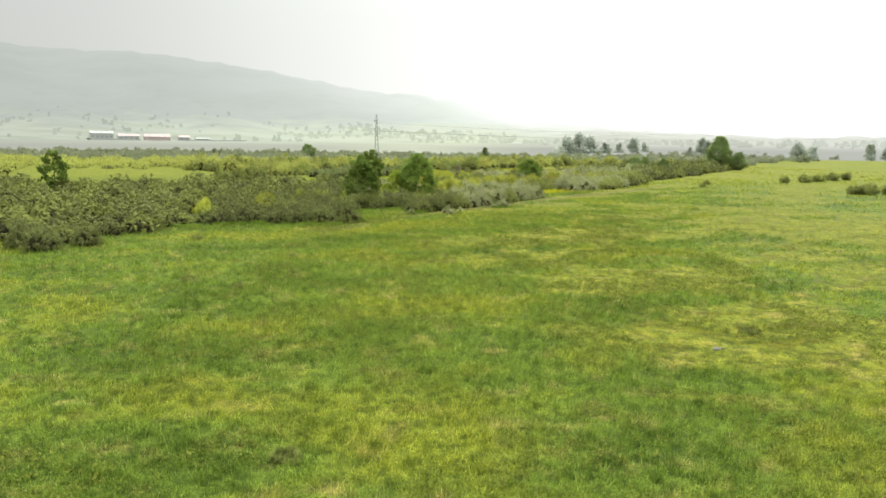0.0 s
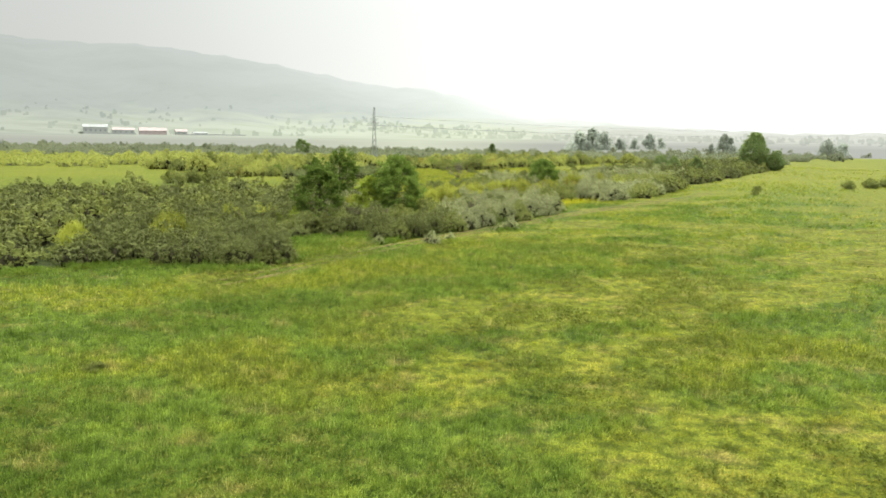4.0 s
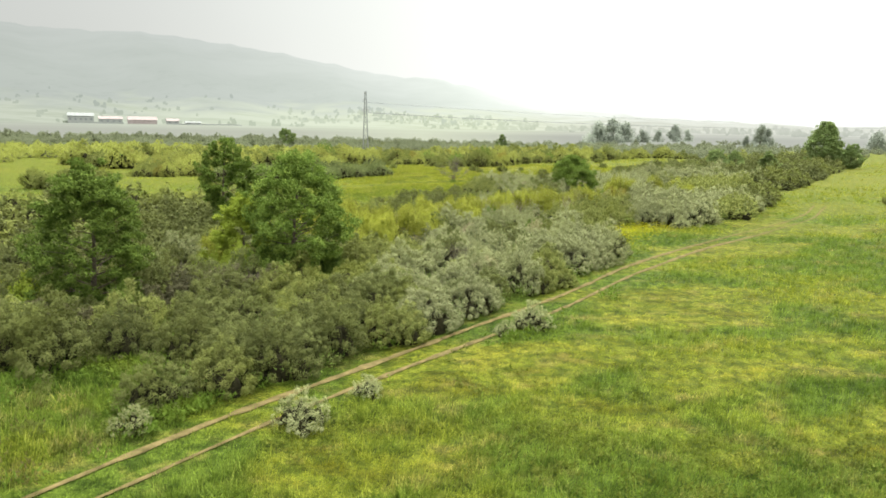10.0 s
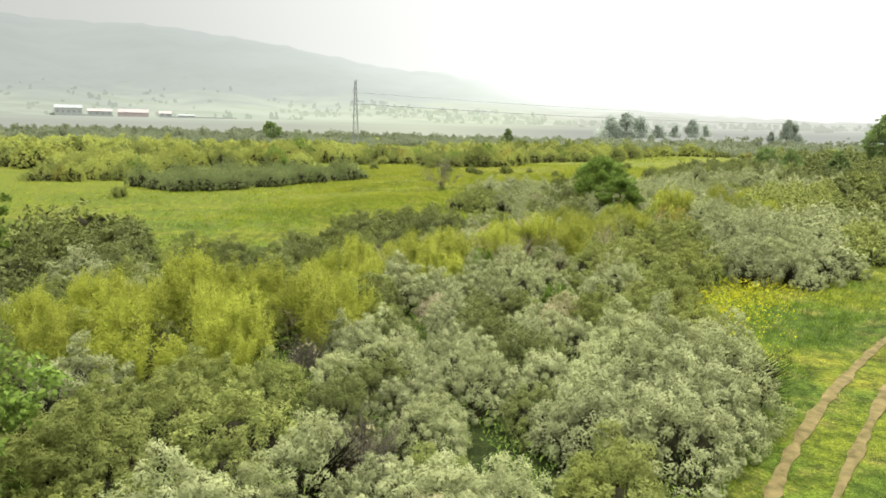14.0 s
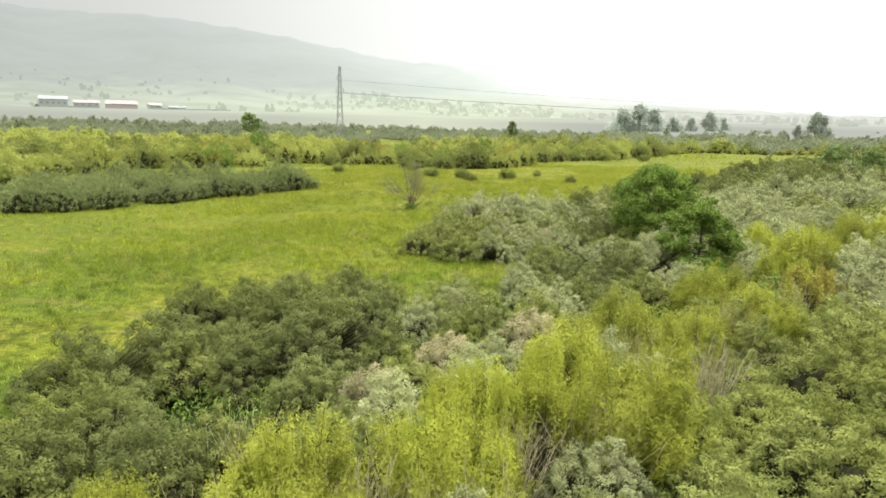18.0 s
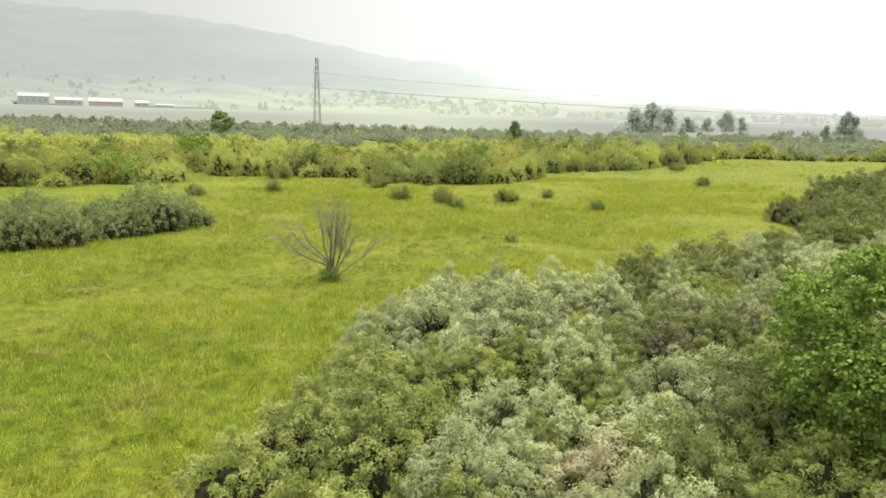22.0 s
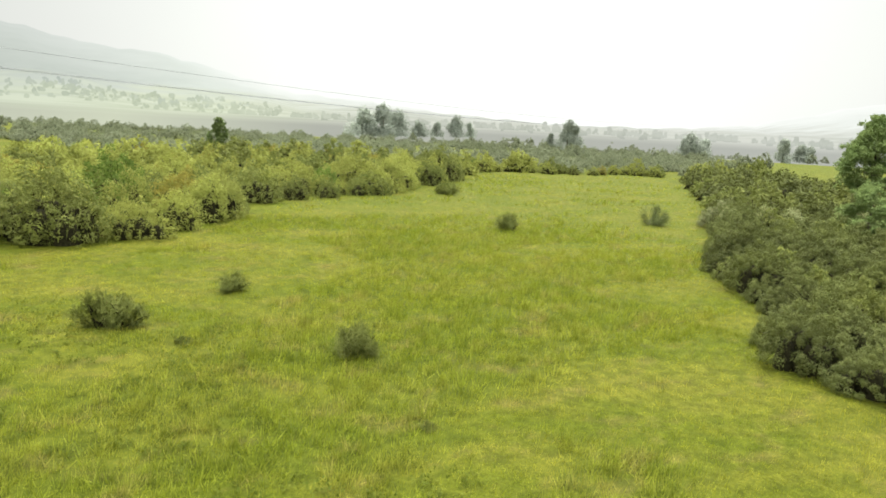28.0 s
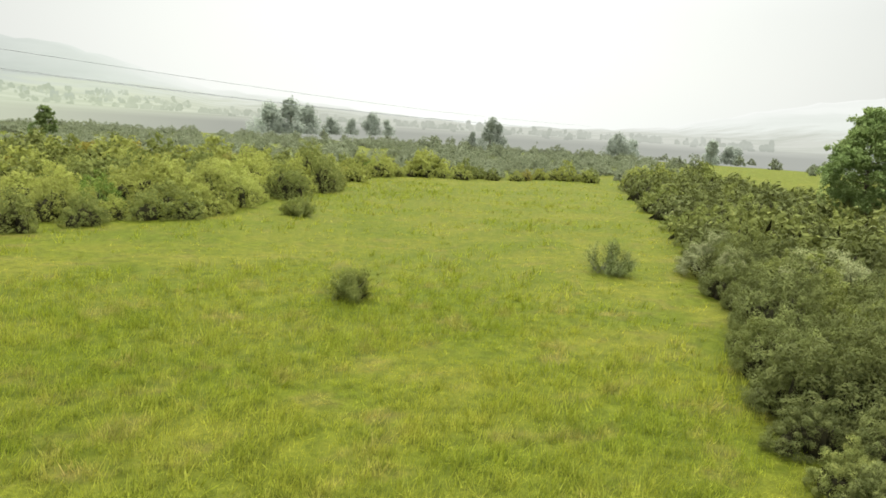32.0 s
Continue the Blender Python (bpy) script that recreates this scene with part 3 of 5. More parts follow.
def grove_tree(seed, w, h):
    """A broad tree seen from far off: piled round lobes of coarse leaves with an uneven top. Returns crown, trunk."""
    rng = np.random.default_rng(seed)
    bits = []
    for i in range(15):
        u = rng.uniform(0.08, 0.84) if i else 0.82
        a, off = rng.uniform(0, 6.28), w * (1.05 - u) * rng.uniform(0.1, 0.85)
        c = np.array([math.cos(a) * off, math.sin(a) * off, u * h])
        rr = w * rng.uniform(0.24, 0.42) * (1.2 - 0.45 * u)
        k = 170
        d = unit(rng.normal(size=(k, 3)))
        base = c + d * rr * rng.uniform(0.6, 1.05, (k, 1)) * (1, 1, 1.15)
        bits.append(leaves(rng, base, unit(rng.normal(size=(k, 3)) + d * 0.5), w * 0.11, w * 0.042, True, unit(d + (0, 0, 0.3)), 0.6))
    return join(bits), bough(rng, [(0, 0, -0.3), (0.1, 0, h * 0.4), (0, 0.1, h * 0.8)], w * 0.06, w * 0.02, 6)


def plant(name, shape, leaf_mat, wood_mat, label, category, group="", wood_name="woody_stem", leaf_name="foliage"):
    root = tagged(new(name), label, category, group)
    part(leaf_name, mesh_of(leaf_name, *shape[0], leaf_mat), root)
    part(wood_name, mesh_of(wood_name, *shape[1], wood_mat), root)["kind"] = "stuff"
    return root


def at(x, y, s=1.0, turn=0.0, z=None, sz=None):
    return pose(x, y, ground_z(x, y) if z is None else z, 0, 0, turn) @ Matrix.Diagonal((s, s, sz or s, 1))


# ---- plan ----
def ground_z(x, y):
    """Height of the valley floor: nearly flat, slow swells."""
    return 0.16 * np.sin(x * 0.071 + 0.4) * np.cos(y * 0.057) + 0.08 * np.sin(x * 0.19 - y * 0.13)


def inside(px, py, poly):
    px, py = np.asarray(px, float), np.asarray(py, float)
    hit = np.zeros(px.shape, bool)
    for (x0, y0), (x1, y1) in zip(poly, poly[1:] + poly[:1]):
        cross = (y0 > py) != (y1 > py)
        hit ^= cross & (px < (x1 - x0) * (py - y0) / ((y1 - y0) or 1e-9) + x0)
    return hit


def scatter(rng, poly, step, jitter=0.42):
    xs, ys = [p[0] for p in poly], [p[1] for p in poly]
    gx, gy = np.meshgrid(np.arange(min(xs), max(xs), step), np.arange(min(ys), max(ys), step * 0.9))
    gx[1::2] += step / 2
    px = gx.ravel() + rng.uniform(-jitter, jitter, gx.size) * step
    py = gy.ravel() + rng.uniform(-jitter, jitter, gx.size) * step
    ok = inside(px, py, poly)
    return px[ok], py[ok]


# the buckthorn thicket: along the open pasture, round behind the inner meadow and back
BELT_FRONT = [(-140, 100), (-75, 82), (-45, 84), (-38, 98), (-27, 105), (-14, 103), (-13, 105), (-18, 113), (-15, 124), (-9, 127), (-6, 121.5), (-1, 122), (1, 126), (5, 131), (8, 133), (11, 138), (15, 144), (20, 156), (23, 166), (21, 171), (25, 176), (29, 182), (35, 181.5), (42, 188), (48, 193), (56, 207), (70, 235), (88, 262), (106, 291), (140, 345), (176, 412)]
BELT_BACK = [(153, 424), (137, 405), (115, 373), (92, 342), (81, 328), (64, 309), (59, 301), (55, 293), (49, 285), (46, 272), (43, 266), (36, 263), (30, 252), (22, 243), (16, 240.5), (11.5, 236.5), (8.4, 230), (7.6, 222), (10.2, 218), (16, 219), (17, 213.5), (14.5, 208.5), (10.5, 205), (7, 202.5), (3, 202), (0.5, 199), (-1, 194), (-4, 188), (-9, 181), (-14, 174), (-17, 189), (-34, 199), (-60, 188), (-96, 176), (-140, 182)]
BELT = BELT_FRONT + BELT_BACK
ISLAND = [(-45, 244), (-37, 236), (-31, 240), (-22, 250), (-12, 266), (-11.5, 269.5), (-15, 270), (-26, 266), (-44, 258)]
WOOD = [(-420, 300), (-230, 300), (-124, 292), (-75, 275), (-66, 250), (-52, 248), (-49, 257), (-55, 285), (-40, 301), (-31, 307), (-32, 322), (-8, 323), (-3, 312), (11, 314), (22, 323), (28, 337), (33, 350), (48, 360), (64, 382), (74, 400), (90, 420), (123, 421), (153, 428), (180, 418), (230, 490), (330, 640), (170, 690), (-300, 690), (-500, 520)]
RUT = [(-30, 78), (-17, 95), (-12, 103), (-6.5, 111.5), (-2.5, 118), (-0.5, 121), (2.5, 125), (7, 131), (13, 139.5), (17.5, 146.5), (22, 153.5), (29, 163), (38, 173), (45, 181), (55, 193), (68, 214), (86, 245)]


def curve_points(pts, step=0.6):
    """Even points along a smooth line through pts."""
    p = np.array(pts, float)
    out = []
    for i in range(1, len(p) - 2):
        n = max(2, int(np.linalg.norm(p[i + 1] - p[i]) / step))
        for s in np.linspace(0, 1, n, endpoint=False):
            out.append(0.5 * (2 * p[i] + (p[i + 1] - p[i - 1]) * s + (2 * p[i - 1] - 5 * p[i] + 4 * p[i + 1] - p[i + 2]) * s * s + (3 * p[i] - p[i - 1] - 3 * p[i + 1] + p[i + 2]) * s ** 3))
    return np.array(out)


# ---- ground ----
def value_noise(x, y, seed):
    """Smooth value noise on a unit lattice, 0 to 1."""
    table = np.random.default_rng(seed).uniform(0, 1, (256, 256))
    i, j = np.floor(x).astype(int), np.floor(y).astype(int)
    u, v = x - i, y - j
    u, v = u * u * (3 - 2 * u), v * v * (3 - 2 * v)
    a, b = table[i % 256, j % 256], table[(i + 1) % 256, j % 256]
    c, d = table[i % 256, (j + 1) % 256], table[(i + 1) % 256, (j + 1) % 256]
    return (a * (1 - u) + b * u) * (1 - v) + (c * (1 - u) + d * u) * v


def lushness(x, y):
    """1 where tall cool green grass stands, 0 on low trampled olive grass."""
    x, y = np.asarray(x, float), np.asarray(y, float)
    u, v = 0.94 * x + 0.34 * y, -0.34 * x + 0.94 * y
    n = 0.55 * value_noise(u / 17, v / 9, 71) + 0.28 * value_noise(u / 7, v / 4.5, 72) + 0.17 * value_noise(u / 2.4, v / 1.7, 73)
    # the near west of the pasture and the west of the inner meadow are the lushest
    n = n + 0.26 * np.clip((10 - x) / 24, -0.3, 1) * np.clip((150 - y) / 40, 0, 1) + 0.07 * np.clip((y - 85) / 25, 0, 1) * np.clip((215 - y) / 20, 0, 1) + 0.12 * np.clip((4 - x) / 20, 0, 1) * np.clip((y - 180) / 30, 0, 1) * np.clip((275 - y) / 30, 0, 1)
    s = np.clip((n - 0.45) / 0.10, 0, 1)
    return s * s * (3 - 2 * s)


def axis(stops):
    out = []
    for (a, b, s) in stops:
        out += list(np.arange(a, b, s))
    return np.array(out + [stops[-1][1]])


def build_ground():
    gx = axis([(-4000, -1000, 300), (-1000, -200, 50), (-200, -60, 10), (-60, 120, 1.2), (120, 240, 10), (240, 1000, 50), (1000, 4000, 300)])
    gy = axis([(-3000, -400, 260), (-400, -20, 20), (-20, 340, 1.2), (340, 440, 4), (440, 700, 13), (700, 1600, 60), (1600, 4400, 280)])
    x, y = np.meshgrid(gx, gy)
    near = (np.abs(x) < 300) & (y > -60) & (y < 700)
    z = np.where(near, ground_z(x, y), 0.0)
    v = np.stack([x, y, z], -1).reshape(-1, 3)
    w = len(gx)
    i = (np.arange(len(gy) - 1)[:, None] * w + np.arange(w - 1)).ravel()
    q = np.stack([i, i + 1, i + w + 1, i + w], 1)
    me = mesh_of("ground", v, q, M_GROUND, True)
    # the thicket's shade on its floor, painted through a point value
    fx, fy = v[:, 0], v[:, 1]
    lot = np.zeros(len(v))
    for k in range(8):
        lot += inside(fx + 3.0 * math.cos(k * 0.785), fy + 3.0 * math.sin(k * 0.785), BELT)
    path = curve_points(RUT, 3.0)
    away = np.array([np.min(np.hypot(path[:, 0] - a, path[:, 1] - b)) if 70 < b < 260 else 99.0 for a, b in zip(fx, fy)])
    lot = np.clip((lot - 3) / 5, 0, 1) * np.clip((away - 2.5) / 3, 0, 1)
    me.attributes.new("floor_shade", "FLOAT", "POINT").data.foreach_set("value", lot.astype(np.float32))
    me.attributes.new("lush", "FLOAT", "POINT").data.foreach_set("value", lushness(fx, fy).astype(np.float32))
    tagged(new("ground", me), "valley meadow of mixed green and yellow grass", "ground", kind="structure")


build_ground()

HILL_ORIGIN = (5.0, 60.0)
RIDGE = [(-80, 5.0), (-60, 6.6), (-45, 6.9), (-31.7, 6.45), (-28.3, 6.35), (-23.6, 6.5), (-18.9, 6.05), (-14.8, 5.55), (-10.1, 4.75), (-6.2, 4.05), (-2, 3.85), (0.5, 3.3), (3.5, 2.6), (7, 1.8), (11.8, 1.6), (18, 1.0), (26, 0.62), (34, 0.75), (39, 1.2), (43, 2.1), (47, 3.0), (51, 3.7), (57, 4.1), (70, 4.4), (90, 3.0)]
RIDGE_AZ, RIDGE_EL = np.array([a for a, _ in RIDGE]), np.array([e for _, e in RIDGE])


def hill_z(az, r):
    """Height of the far slope: a low apron, then the rise to the ridge."""
    top = 2600 * np.tan(np.radians(np.interp(az, RIDGE_AZ, RIDGE_EL))) + 12
    apron = -2.5 + 14.5 * np.clip((r - 620) / 330, 0, 1) ** 0.8
    s = np.clip((r - 1140) / 1460, 0, 1)
    rise = (top - 12) * (0.62 * s + 0.38 * s * s * (3 - 2 * s))
    fold = 0.05 * (top - 12) * np.sin(az * 0.55 + r * 0.004) * np.sin(np.pi * s)
    return apron + np.maximum(rise, 0) + fold


def hill_point(x, y):
    dx, dy = x - HILL_ORIGIN[0], y - HILL_ORIGIN[1]
    return hill_z(math.degrees(math.atan2(dx, dy)), math.hypot(dx, dy))


def far_marks(me):
    """Writes each point's bearing and its share of the way up the slope onto a far mesh."""
    co = np.empty(len(me.vertices) * 3, np.float32)
    me.vertices.foreach_get("co", co)
    dx, dy = co[0::3] - HILL_ORIGIN[0], co[1::3] - HILL_ORIGIN[1]
    for key, value in (("bearing", np.degrees(np.arctan2(dx, dy))), ("crest", np.clip((np.hypot(dx, dy) - 1140) / 1460, 0, 1))):
        me.attributes.new(key, "FLOAT", "POINT").data.foreach_set("value", value.astype(np.float32))
    return me


def build_hills():
    az = np.linspace(-80, 90, 220)
    rr = np.concatenate([np.linspace(600, 1140, 14), np.linspace(1200, 2600, 26), [2700, 3200]])
    a, r = np.meshgrid(az, rr)
    z = hill_z(a, r)
    z += (r > 1300) * (np.sin(a * 1.7) + np.sin(a * 3.1 + 1)) * 2.5 * np.clip((r - 1300) / 1300, 0, 1)
    z[-2] -= 30
    z[-1] = -40
    v = np.stack([HILL_ORIGIN[0] + r * np.sin(np.radians(a)), HILL_ORIGIN[1] + r * np.cos(np.radians(a)), z], -1).reshape(-1, 3)
    w = len(az)
    i = (np.arange(len(rr) - 1)[:, None] * w + np.arange(w - 1)).ravel()
    q = np.stack([i, i + 1, i + w + 1, i + w], 1)
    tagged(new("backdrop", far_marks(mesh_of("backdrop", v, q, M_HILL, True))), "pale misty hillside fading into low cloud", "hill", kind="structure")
    rng = np.random.default_rng(40)
    bits = []
    rows = [(-14, 2, 1290, 110), (-34, -14, 1350, 34), (-9, 6, 1330, 90), (-3, 14, 1180, 40), (-34, -20, 1240, 16), (0, 40, 1150, 60), (-30, -12, 1010, 24), (2, 40, 1010, 90), (8, 40, 930, 70)]
    for a0, a1, rad, n in rows:
        for _ in range(n):
            aa, r1 = rng.uniform(a0, a1), rad * rng.uniform(0.93, 1.07)
            s = rng.uniform(2.2, 6.5)
            c = np.array([HILL_ORIGIN[0] + r1 * math.sin(math.radians(aa)), HILL_ORIGIN[1] + r1 * math.cos(math.radians(aa)), hill_z(aa, r1) + s * 0.45])
            for _ in range(4):
                bits.append(lump(rng, c + rng.normal(size=3) * s * 0.35, np.array([s * 0.5, s * 0.5, s * 0.6]) * rng.uniform(0.6, 1.1), 4, 6, 0.3))
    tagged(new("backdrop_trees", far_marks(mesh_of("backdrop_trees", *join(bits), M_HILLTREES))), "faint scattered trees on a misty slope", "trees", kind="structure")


build_hills()


# ---- wheel track ----
def build_track():
    line = curve_points(RUT, 0.5)
    d = unit(np.gradient(line, axis=0))
    nrm = np.stack([d[:, 1], -d[:, 0]], 1)
    rng = np.random.default_rng(3)
    root = tagged(new("dirt_track"), "two worn earth wheel ruts through pasture grass", "track", kind="structure")
    for side in (-0.85, 0.85):
        v, q = [], []
        fade = 0.5 + 0.5 * np.sin(np.arange(len(line)) * 0.05 + side * 3) * np.sin(np.arange(len(line)) * 0.021 + 1)
        for i, (p, n) in enumerate(zip(line, nrm)):
            wd = (0.09 + 0.16 * fade[i]) * (1 + 0.3 * math.sin(i * 0.9 + side) * math.sin(i * 0.37)) * rng.uniform(0.85, 1.15)
            mid = p + n * (side + 0.10 * math.sin(i * 0.13 + side))
            for k, lift in ((-1, 0.012), (-0.4, 0.05), (0.4, 0.05), (1, 0.012)):
                e = mid + n * k * wd * rng.uniform(0.85, 1.15)
                v.append((e[0], e[1], ground_z(e[0], e[1]) + lift + 0.03))
        for i in range(len(line) - 1):
            for k in range(3):
                a = i * 4 + k
                q.append((a, a + 1, a + 5, a + 4))
        part("wheel_rut", mesh_of("wheel_rut", v, q, M_DIRT, True), root)
    return line, nrm


TRACK, TRACK_N = build_track()


# ---- power line ----
def beam(name, a, b, r, mat, parent):
    v, t = stick(a, b, r, r, 4)
    return part(name, mesh_of(name, v, t, mat), parent)


def build_pylon():
    root = tagged(new("transmission_tower"), "grey galvanised lattice power pylon rising from the willows", "pylon")
    root.matrix_world = at(-43, 452)
    zs = [0, 5.0, 9.0, 12.4, 15.4, 18.0, 20.4, 22.6, 24.8, 27.0, 29.7]
    ws = [1.35 - 0.7 * min(1, z / 20.4) if z < 20.4 else 0.65 - 0.03 * (z - 20.4) for z in zs]
    for sx, sy in ((1, 1), (1, -1), (-1, 1), (-1, -1)):
        v = bough(None, [(sx * w, sy * w, z) for w, z in zip(ws, zs)], 0.12, 0.10, 4)
        part("leg", mesh_of("leg", *v, M_STEEL), root)
    corners = [(1, 1), (1, -1), (-1, -1), (-1, 1)]
    for i in range(len(zs) - 1):
        for k in range(4):
            a, b = corners[k], corners[(k + 1) % 4]
            lo = lambda c: (c[0] * ws[i], c[1] * ws[i], zs[i])
            hi = lambda c: (c[0] * ws[i + 1], c[1] * ws[i + 1], zs[i + 1])
            beam("brace", lo(a), hi(b), 0.06, M_STEEL, root)
            beam("brace", lo(b), hi(a), 0.06, M_STEEL, root)
    ux, uy = math.cos(radians(-45)), math.sin(radians(-45))
    for s, z, reach in ((1, 20.4, 2.7), (-1, 20.4, 2.7), (-1, 25.6, 2.1)):
        tip = (s * ux * reach, s * uy * reach, z + 0.15)
        for dz, o in ((0.9, 0.3), (0.0, 0.3), (0.0, -0.3)):
            arm = beam("cross_arm", (o * uy, -o * ux, z + dz), tip, 0.07, M_STEEL, root)
        beam("insulator", tip, (tip[0], tip[1], z - 1.1), 0.09, M_GLASS, arm)


build_pylon()


def build_wires():
    start = Vector((-43, 452))
    way = Vector((math.sin(radians(47)), math.cos(radians(47))))
    across = Vector((way.y, -way.x))
    for off, z0, sag in ((2.6, 19.3, 10.5), (-2.6, 19.3, 10.5), (-2.0, 24.5, 10.5)):
        pts = []
        for i in range(61):
            s = i / 60
            p = start + way * (900 * s) + across * off
            pts.append(np.array([p.x, p.y, z0 + 4.5 * s - sag * 0.55 * 4 * s * (1 - s) * (1 - 0.55 * s)]))
        v = bough(None, pts, 0.085, 0.085, 3)
        tagged(new("power_line", mesh_of("power_line", *v, M_WIRE)), "thin grey overhead wire hung from the pylon", "wire", "overhead wires")


build_wires()


# ---- far buildings ----
def build_shed(x, y, length, depth, wall_h, roof_h, turn, wall_mat, roof_mat, windows, label):
    root = tagged(new("farm_building"), label, "building", "valley farm buildings")
    z = hill_point(x, y) - 0.5
    bm = bmesh.new()
    bmesh.ops.create_cube(bm, size=1, matrix=Matrix.Translation((0, 0, wall_h / 2)) @ Matrix.Diagonal((length, depth, wall_h, 1)))
    part("wall", bm_mesh("wall", bm, wall_mat), root)
    bm = bmesh.new()
    a, b = length / 2 + 0.5, depth / 2 + 0.6
    vs = [bm.verts.new(p) for p in ((-a, -b, wall_h), (a, -b, wall_h), (a, b, wall_h), (-a, b, wall_h), (-a, 0, wall_h + roof_h), (a, 0, wall_h + roof_h))]
    for f in ((0, 1, 5, 4), (2, 3, 4, 5), (0, 4, 3), (1, 2, 5), (0, 3, 2, 1)):
        bm.faces.new([vs[i] for i in f])
    part("roof", bm_mesh("roof", bm, roof_mat), root)
    for i in range(windows):
        wx = (i + 0.5) / windows * length - length / 2
        bm = bmesh.new()
        bmesh.ops.create_cube(bm, size=1, matrix=Matrix.Translation((wx, -depth / 2 - 0.05, wall_h * 0.55)) @ Matrix.Diagonal((length / windows * 0.45, 0.2, wall_h * 0.3, 1)))
        frame_part = part("window", bm_mesh("window", bm, wall_mat), root)
        bm = bmesh.new()
        bmesh.ops.create_cube(bm, size=1, matrix=Matrix.Translation((wx, -depth / 2 - 0.14, wall_h * 0.55)) @ Matrix.Diagonal((length / windows * 0.38, 0.1, wall_h * 0.25, 1)))
        part("pane", bm_mesh("pane", bm, M_GLASS), frame_part)
    root.matrix_world = pose(x, y, z, 0, 0, turn)


for spec in (
    (-438, 906, 27, 12, 8.5, 3.5, 29, M_WHITEWALL, M_GREYROOF, 5, "large white farm shed with a pale grey roof"),
    (-410, 920, 25, 10, 5.5, 3.0, 29, M_WHITEWALL, M_REDROOF, 4, "white farm building under a red roof paled for haze"),
    (-380, 937, 32, 12, 5.0, 4.0, 29, M_REDROOF, M_REDROOF, 0, "long red sheet-metal barn in the mist"),
    (-352, 958, 14, 9, 4.5, 3.0, 29, M_WHITEWALL, M_REDROOF, 2, "small white house with a red roof"),
    (-330, 966, 18, 8, 2.8, 1.6, 29, M_WHITEWALL, M_GREYROOF, 2, "low white outbuilding with a grey roof"),
):
    build_shed(*spec)


def build_yard_wall(x0, y0, x1, y1, h, label):
    bm = bmesh.new()
    n = Vector((x1 - x0, y1 - y0))
    bmesh.ops.create_cube(bm, size=1, matrix=Matrix.Diagonal((n.length, 0.5, h, 1)))
    ob = tagged(new("yard_wall", bm_mesh("yard_wall", bm, M_WHITEWALL)), label, "wall", "farm yard walls")
    ob.matrix_world = pose((x0 + x1) / 2, (y0 + y1) / 2, hill_point((x0 + x1) / 2, (y0 + y1) / 2) + h / 2 - 0.6, 0, 0, math.degrees(math.atan2(n.y, n.x)))


build_yard_wall(-440, 890, -392, 915, 2.2, "long white yard wall before the farm")
build_yard_wall(-345, 940, -275, 985, 1.6, "low pale yard wall beside the farm")


# ---- trees ----
def stand_tree(name, x, y, shape, mat, label, turn=0, group="", bark=None):
    root = tagged(new(name), label, "tree", group)
    part("crown", mesh_of("crown", *shape[0], mat), root)
    trunk = part("trunk", mesh_of("trunk", *shape[1], bark or M_BARK), root)
    for limb in shape[2] if len(shape) > 2 else ():
        part("limb", mesh_of("limb", *limb, bark or M_BARK), trunk)
    root.matrix_world = at(x, y, 1, turn)
    return root


stand_tree("poplar_tree", -5.6, 145.5, tree_parts(11, 9.7, 3.9, 560, 95, 0.165, 0.03, 0.46, 50, 0.2, 0, 0.34), M_GREEN, "leafy green poplar standing in the buckthorn thicket", 40)
stand_tree("poplar_tree", -15.8, 135.2, tree_parts(12, 9.2, 3.3, 440, 95, 0.165, 0.03, 0.42, 44, 0.18, 0, 0.34), M_GREEN, "dark green poplar with a tapering open crown", 10)
stand_tree("poplar_tree", -9.6, 146.5, tree_parts(22, 6.6, 2.6, 240, 90, 0.175, 0.03, 0.4, 16, 0.15), M_LIME, "younger yellow-green poplar leaning by the tall one", 90)
stand_tree("poplar_tree", -17.0, 163.5, tree_parts(13, 10.3, 2.6, 320, 80, 0.19, 0.2, 0.62, 30, 0.2, 0, 0.3), M_GREEN, "round-crowned green poplar behind the thicket", 200)
stand_tree("broadleaf_tree", 27.4, 225.6, tree_parts(14, 7.0, 3.9, 420, 115, 0.15, 0.05, 0.55, 40, 0.16, 0, 0.25), M_GREEN, "round green broadleaf tree rising from grey bushes", 70)
stand_tree("broadleaf_tree", 27.2, 213.6, tree_parts(15, 5.4, 2.8, 330, 96, 0.145, 0.03, 0.45, 36, 0.14, 0, 0.2), M_GREEN, "small dark green broadleaf tree among bushes", 150)
stand_tree("broadleaf_tree", 139, 356, tree_parts(16, 16.5, 6.0, 900, 48, 0.4, 0.01, 0.40, 44, 0.35, 0, 0.5), M_DEEP, "tall broad green tree standing over the thicket", 30)
stand_tree("broadleaf_tree", 147, 352, tree_parts(17, 8.5, 4.0, 340, 44, 0.38, 0.01, 0.35, 20, 0.2, 0, 0.5), M_DEEP, "lower green tree beside the tall one", 80)
stand_tree("broadleaf_tree", 88.8, 285, tree_parts(18, 7.2, 2.6, 200, 28, 0.35, 0.06, 0.45, 12, 0.16), M_DEEP, "small dark tree at the far edge of the thicket", 0)
stand_tree("broadleaf_tree", -86, 155, tree_parts(19, 9.5, 2.8, 220, 28, 0.35, 0.1, 0.5, 14, 0.2), M_GREEN, "slim green tree beyond the thicket", 0)
stand_tree("broadleaf_tree", 27.3, 468, tree_parts(20, 9.0, 2.9, 150, 24, 0.6, 0.05, 0.35, 12, 0.16), M_DEEP, "young tapering green tree above the willow scrub", 0)
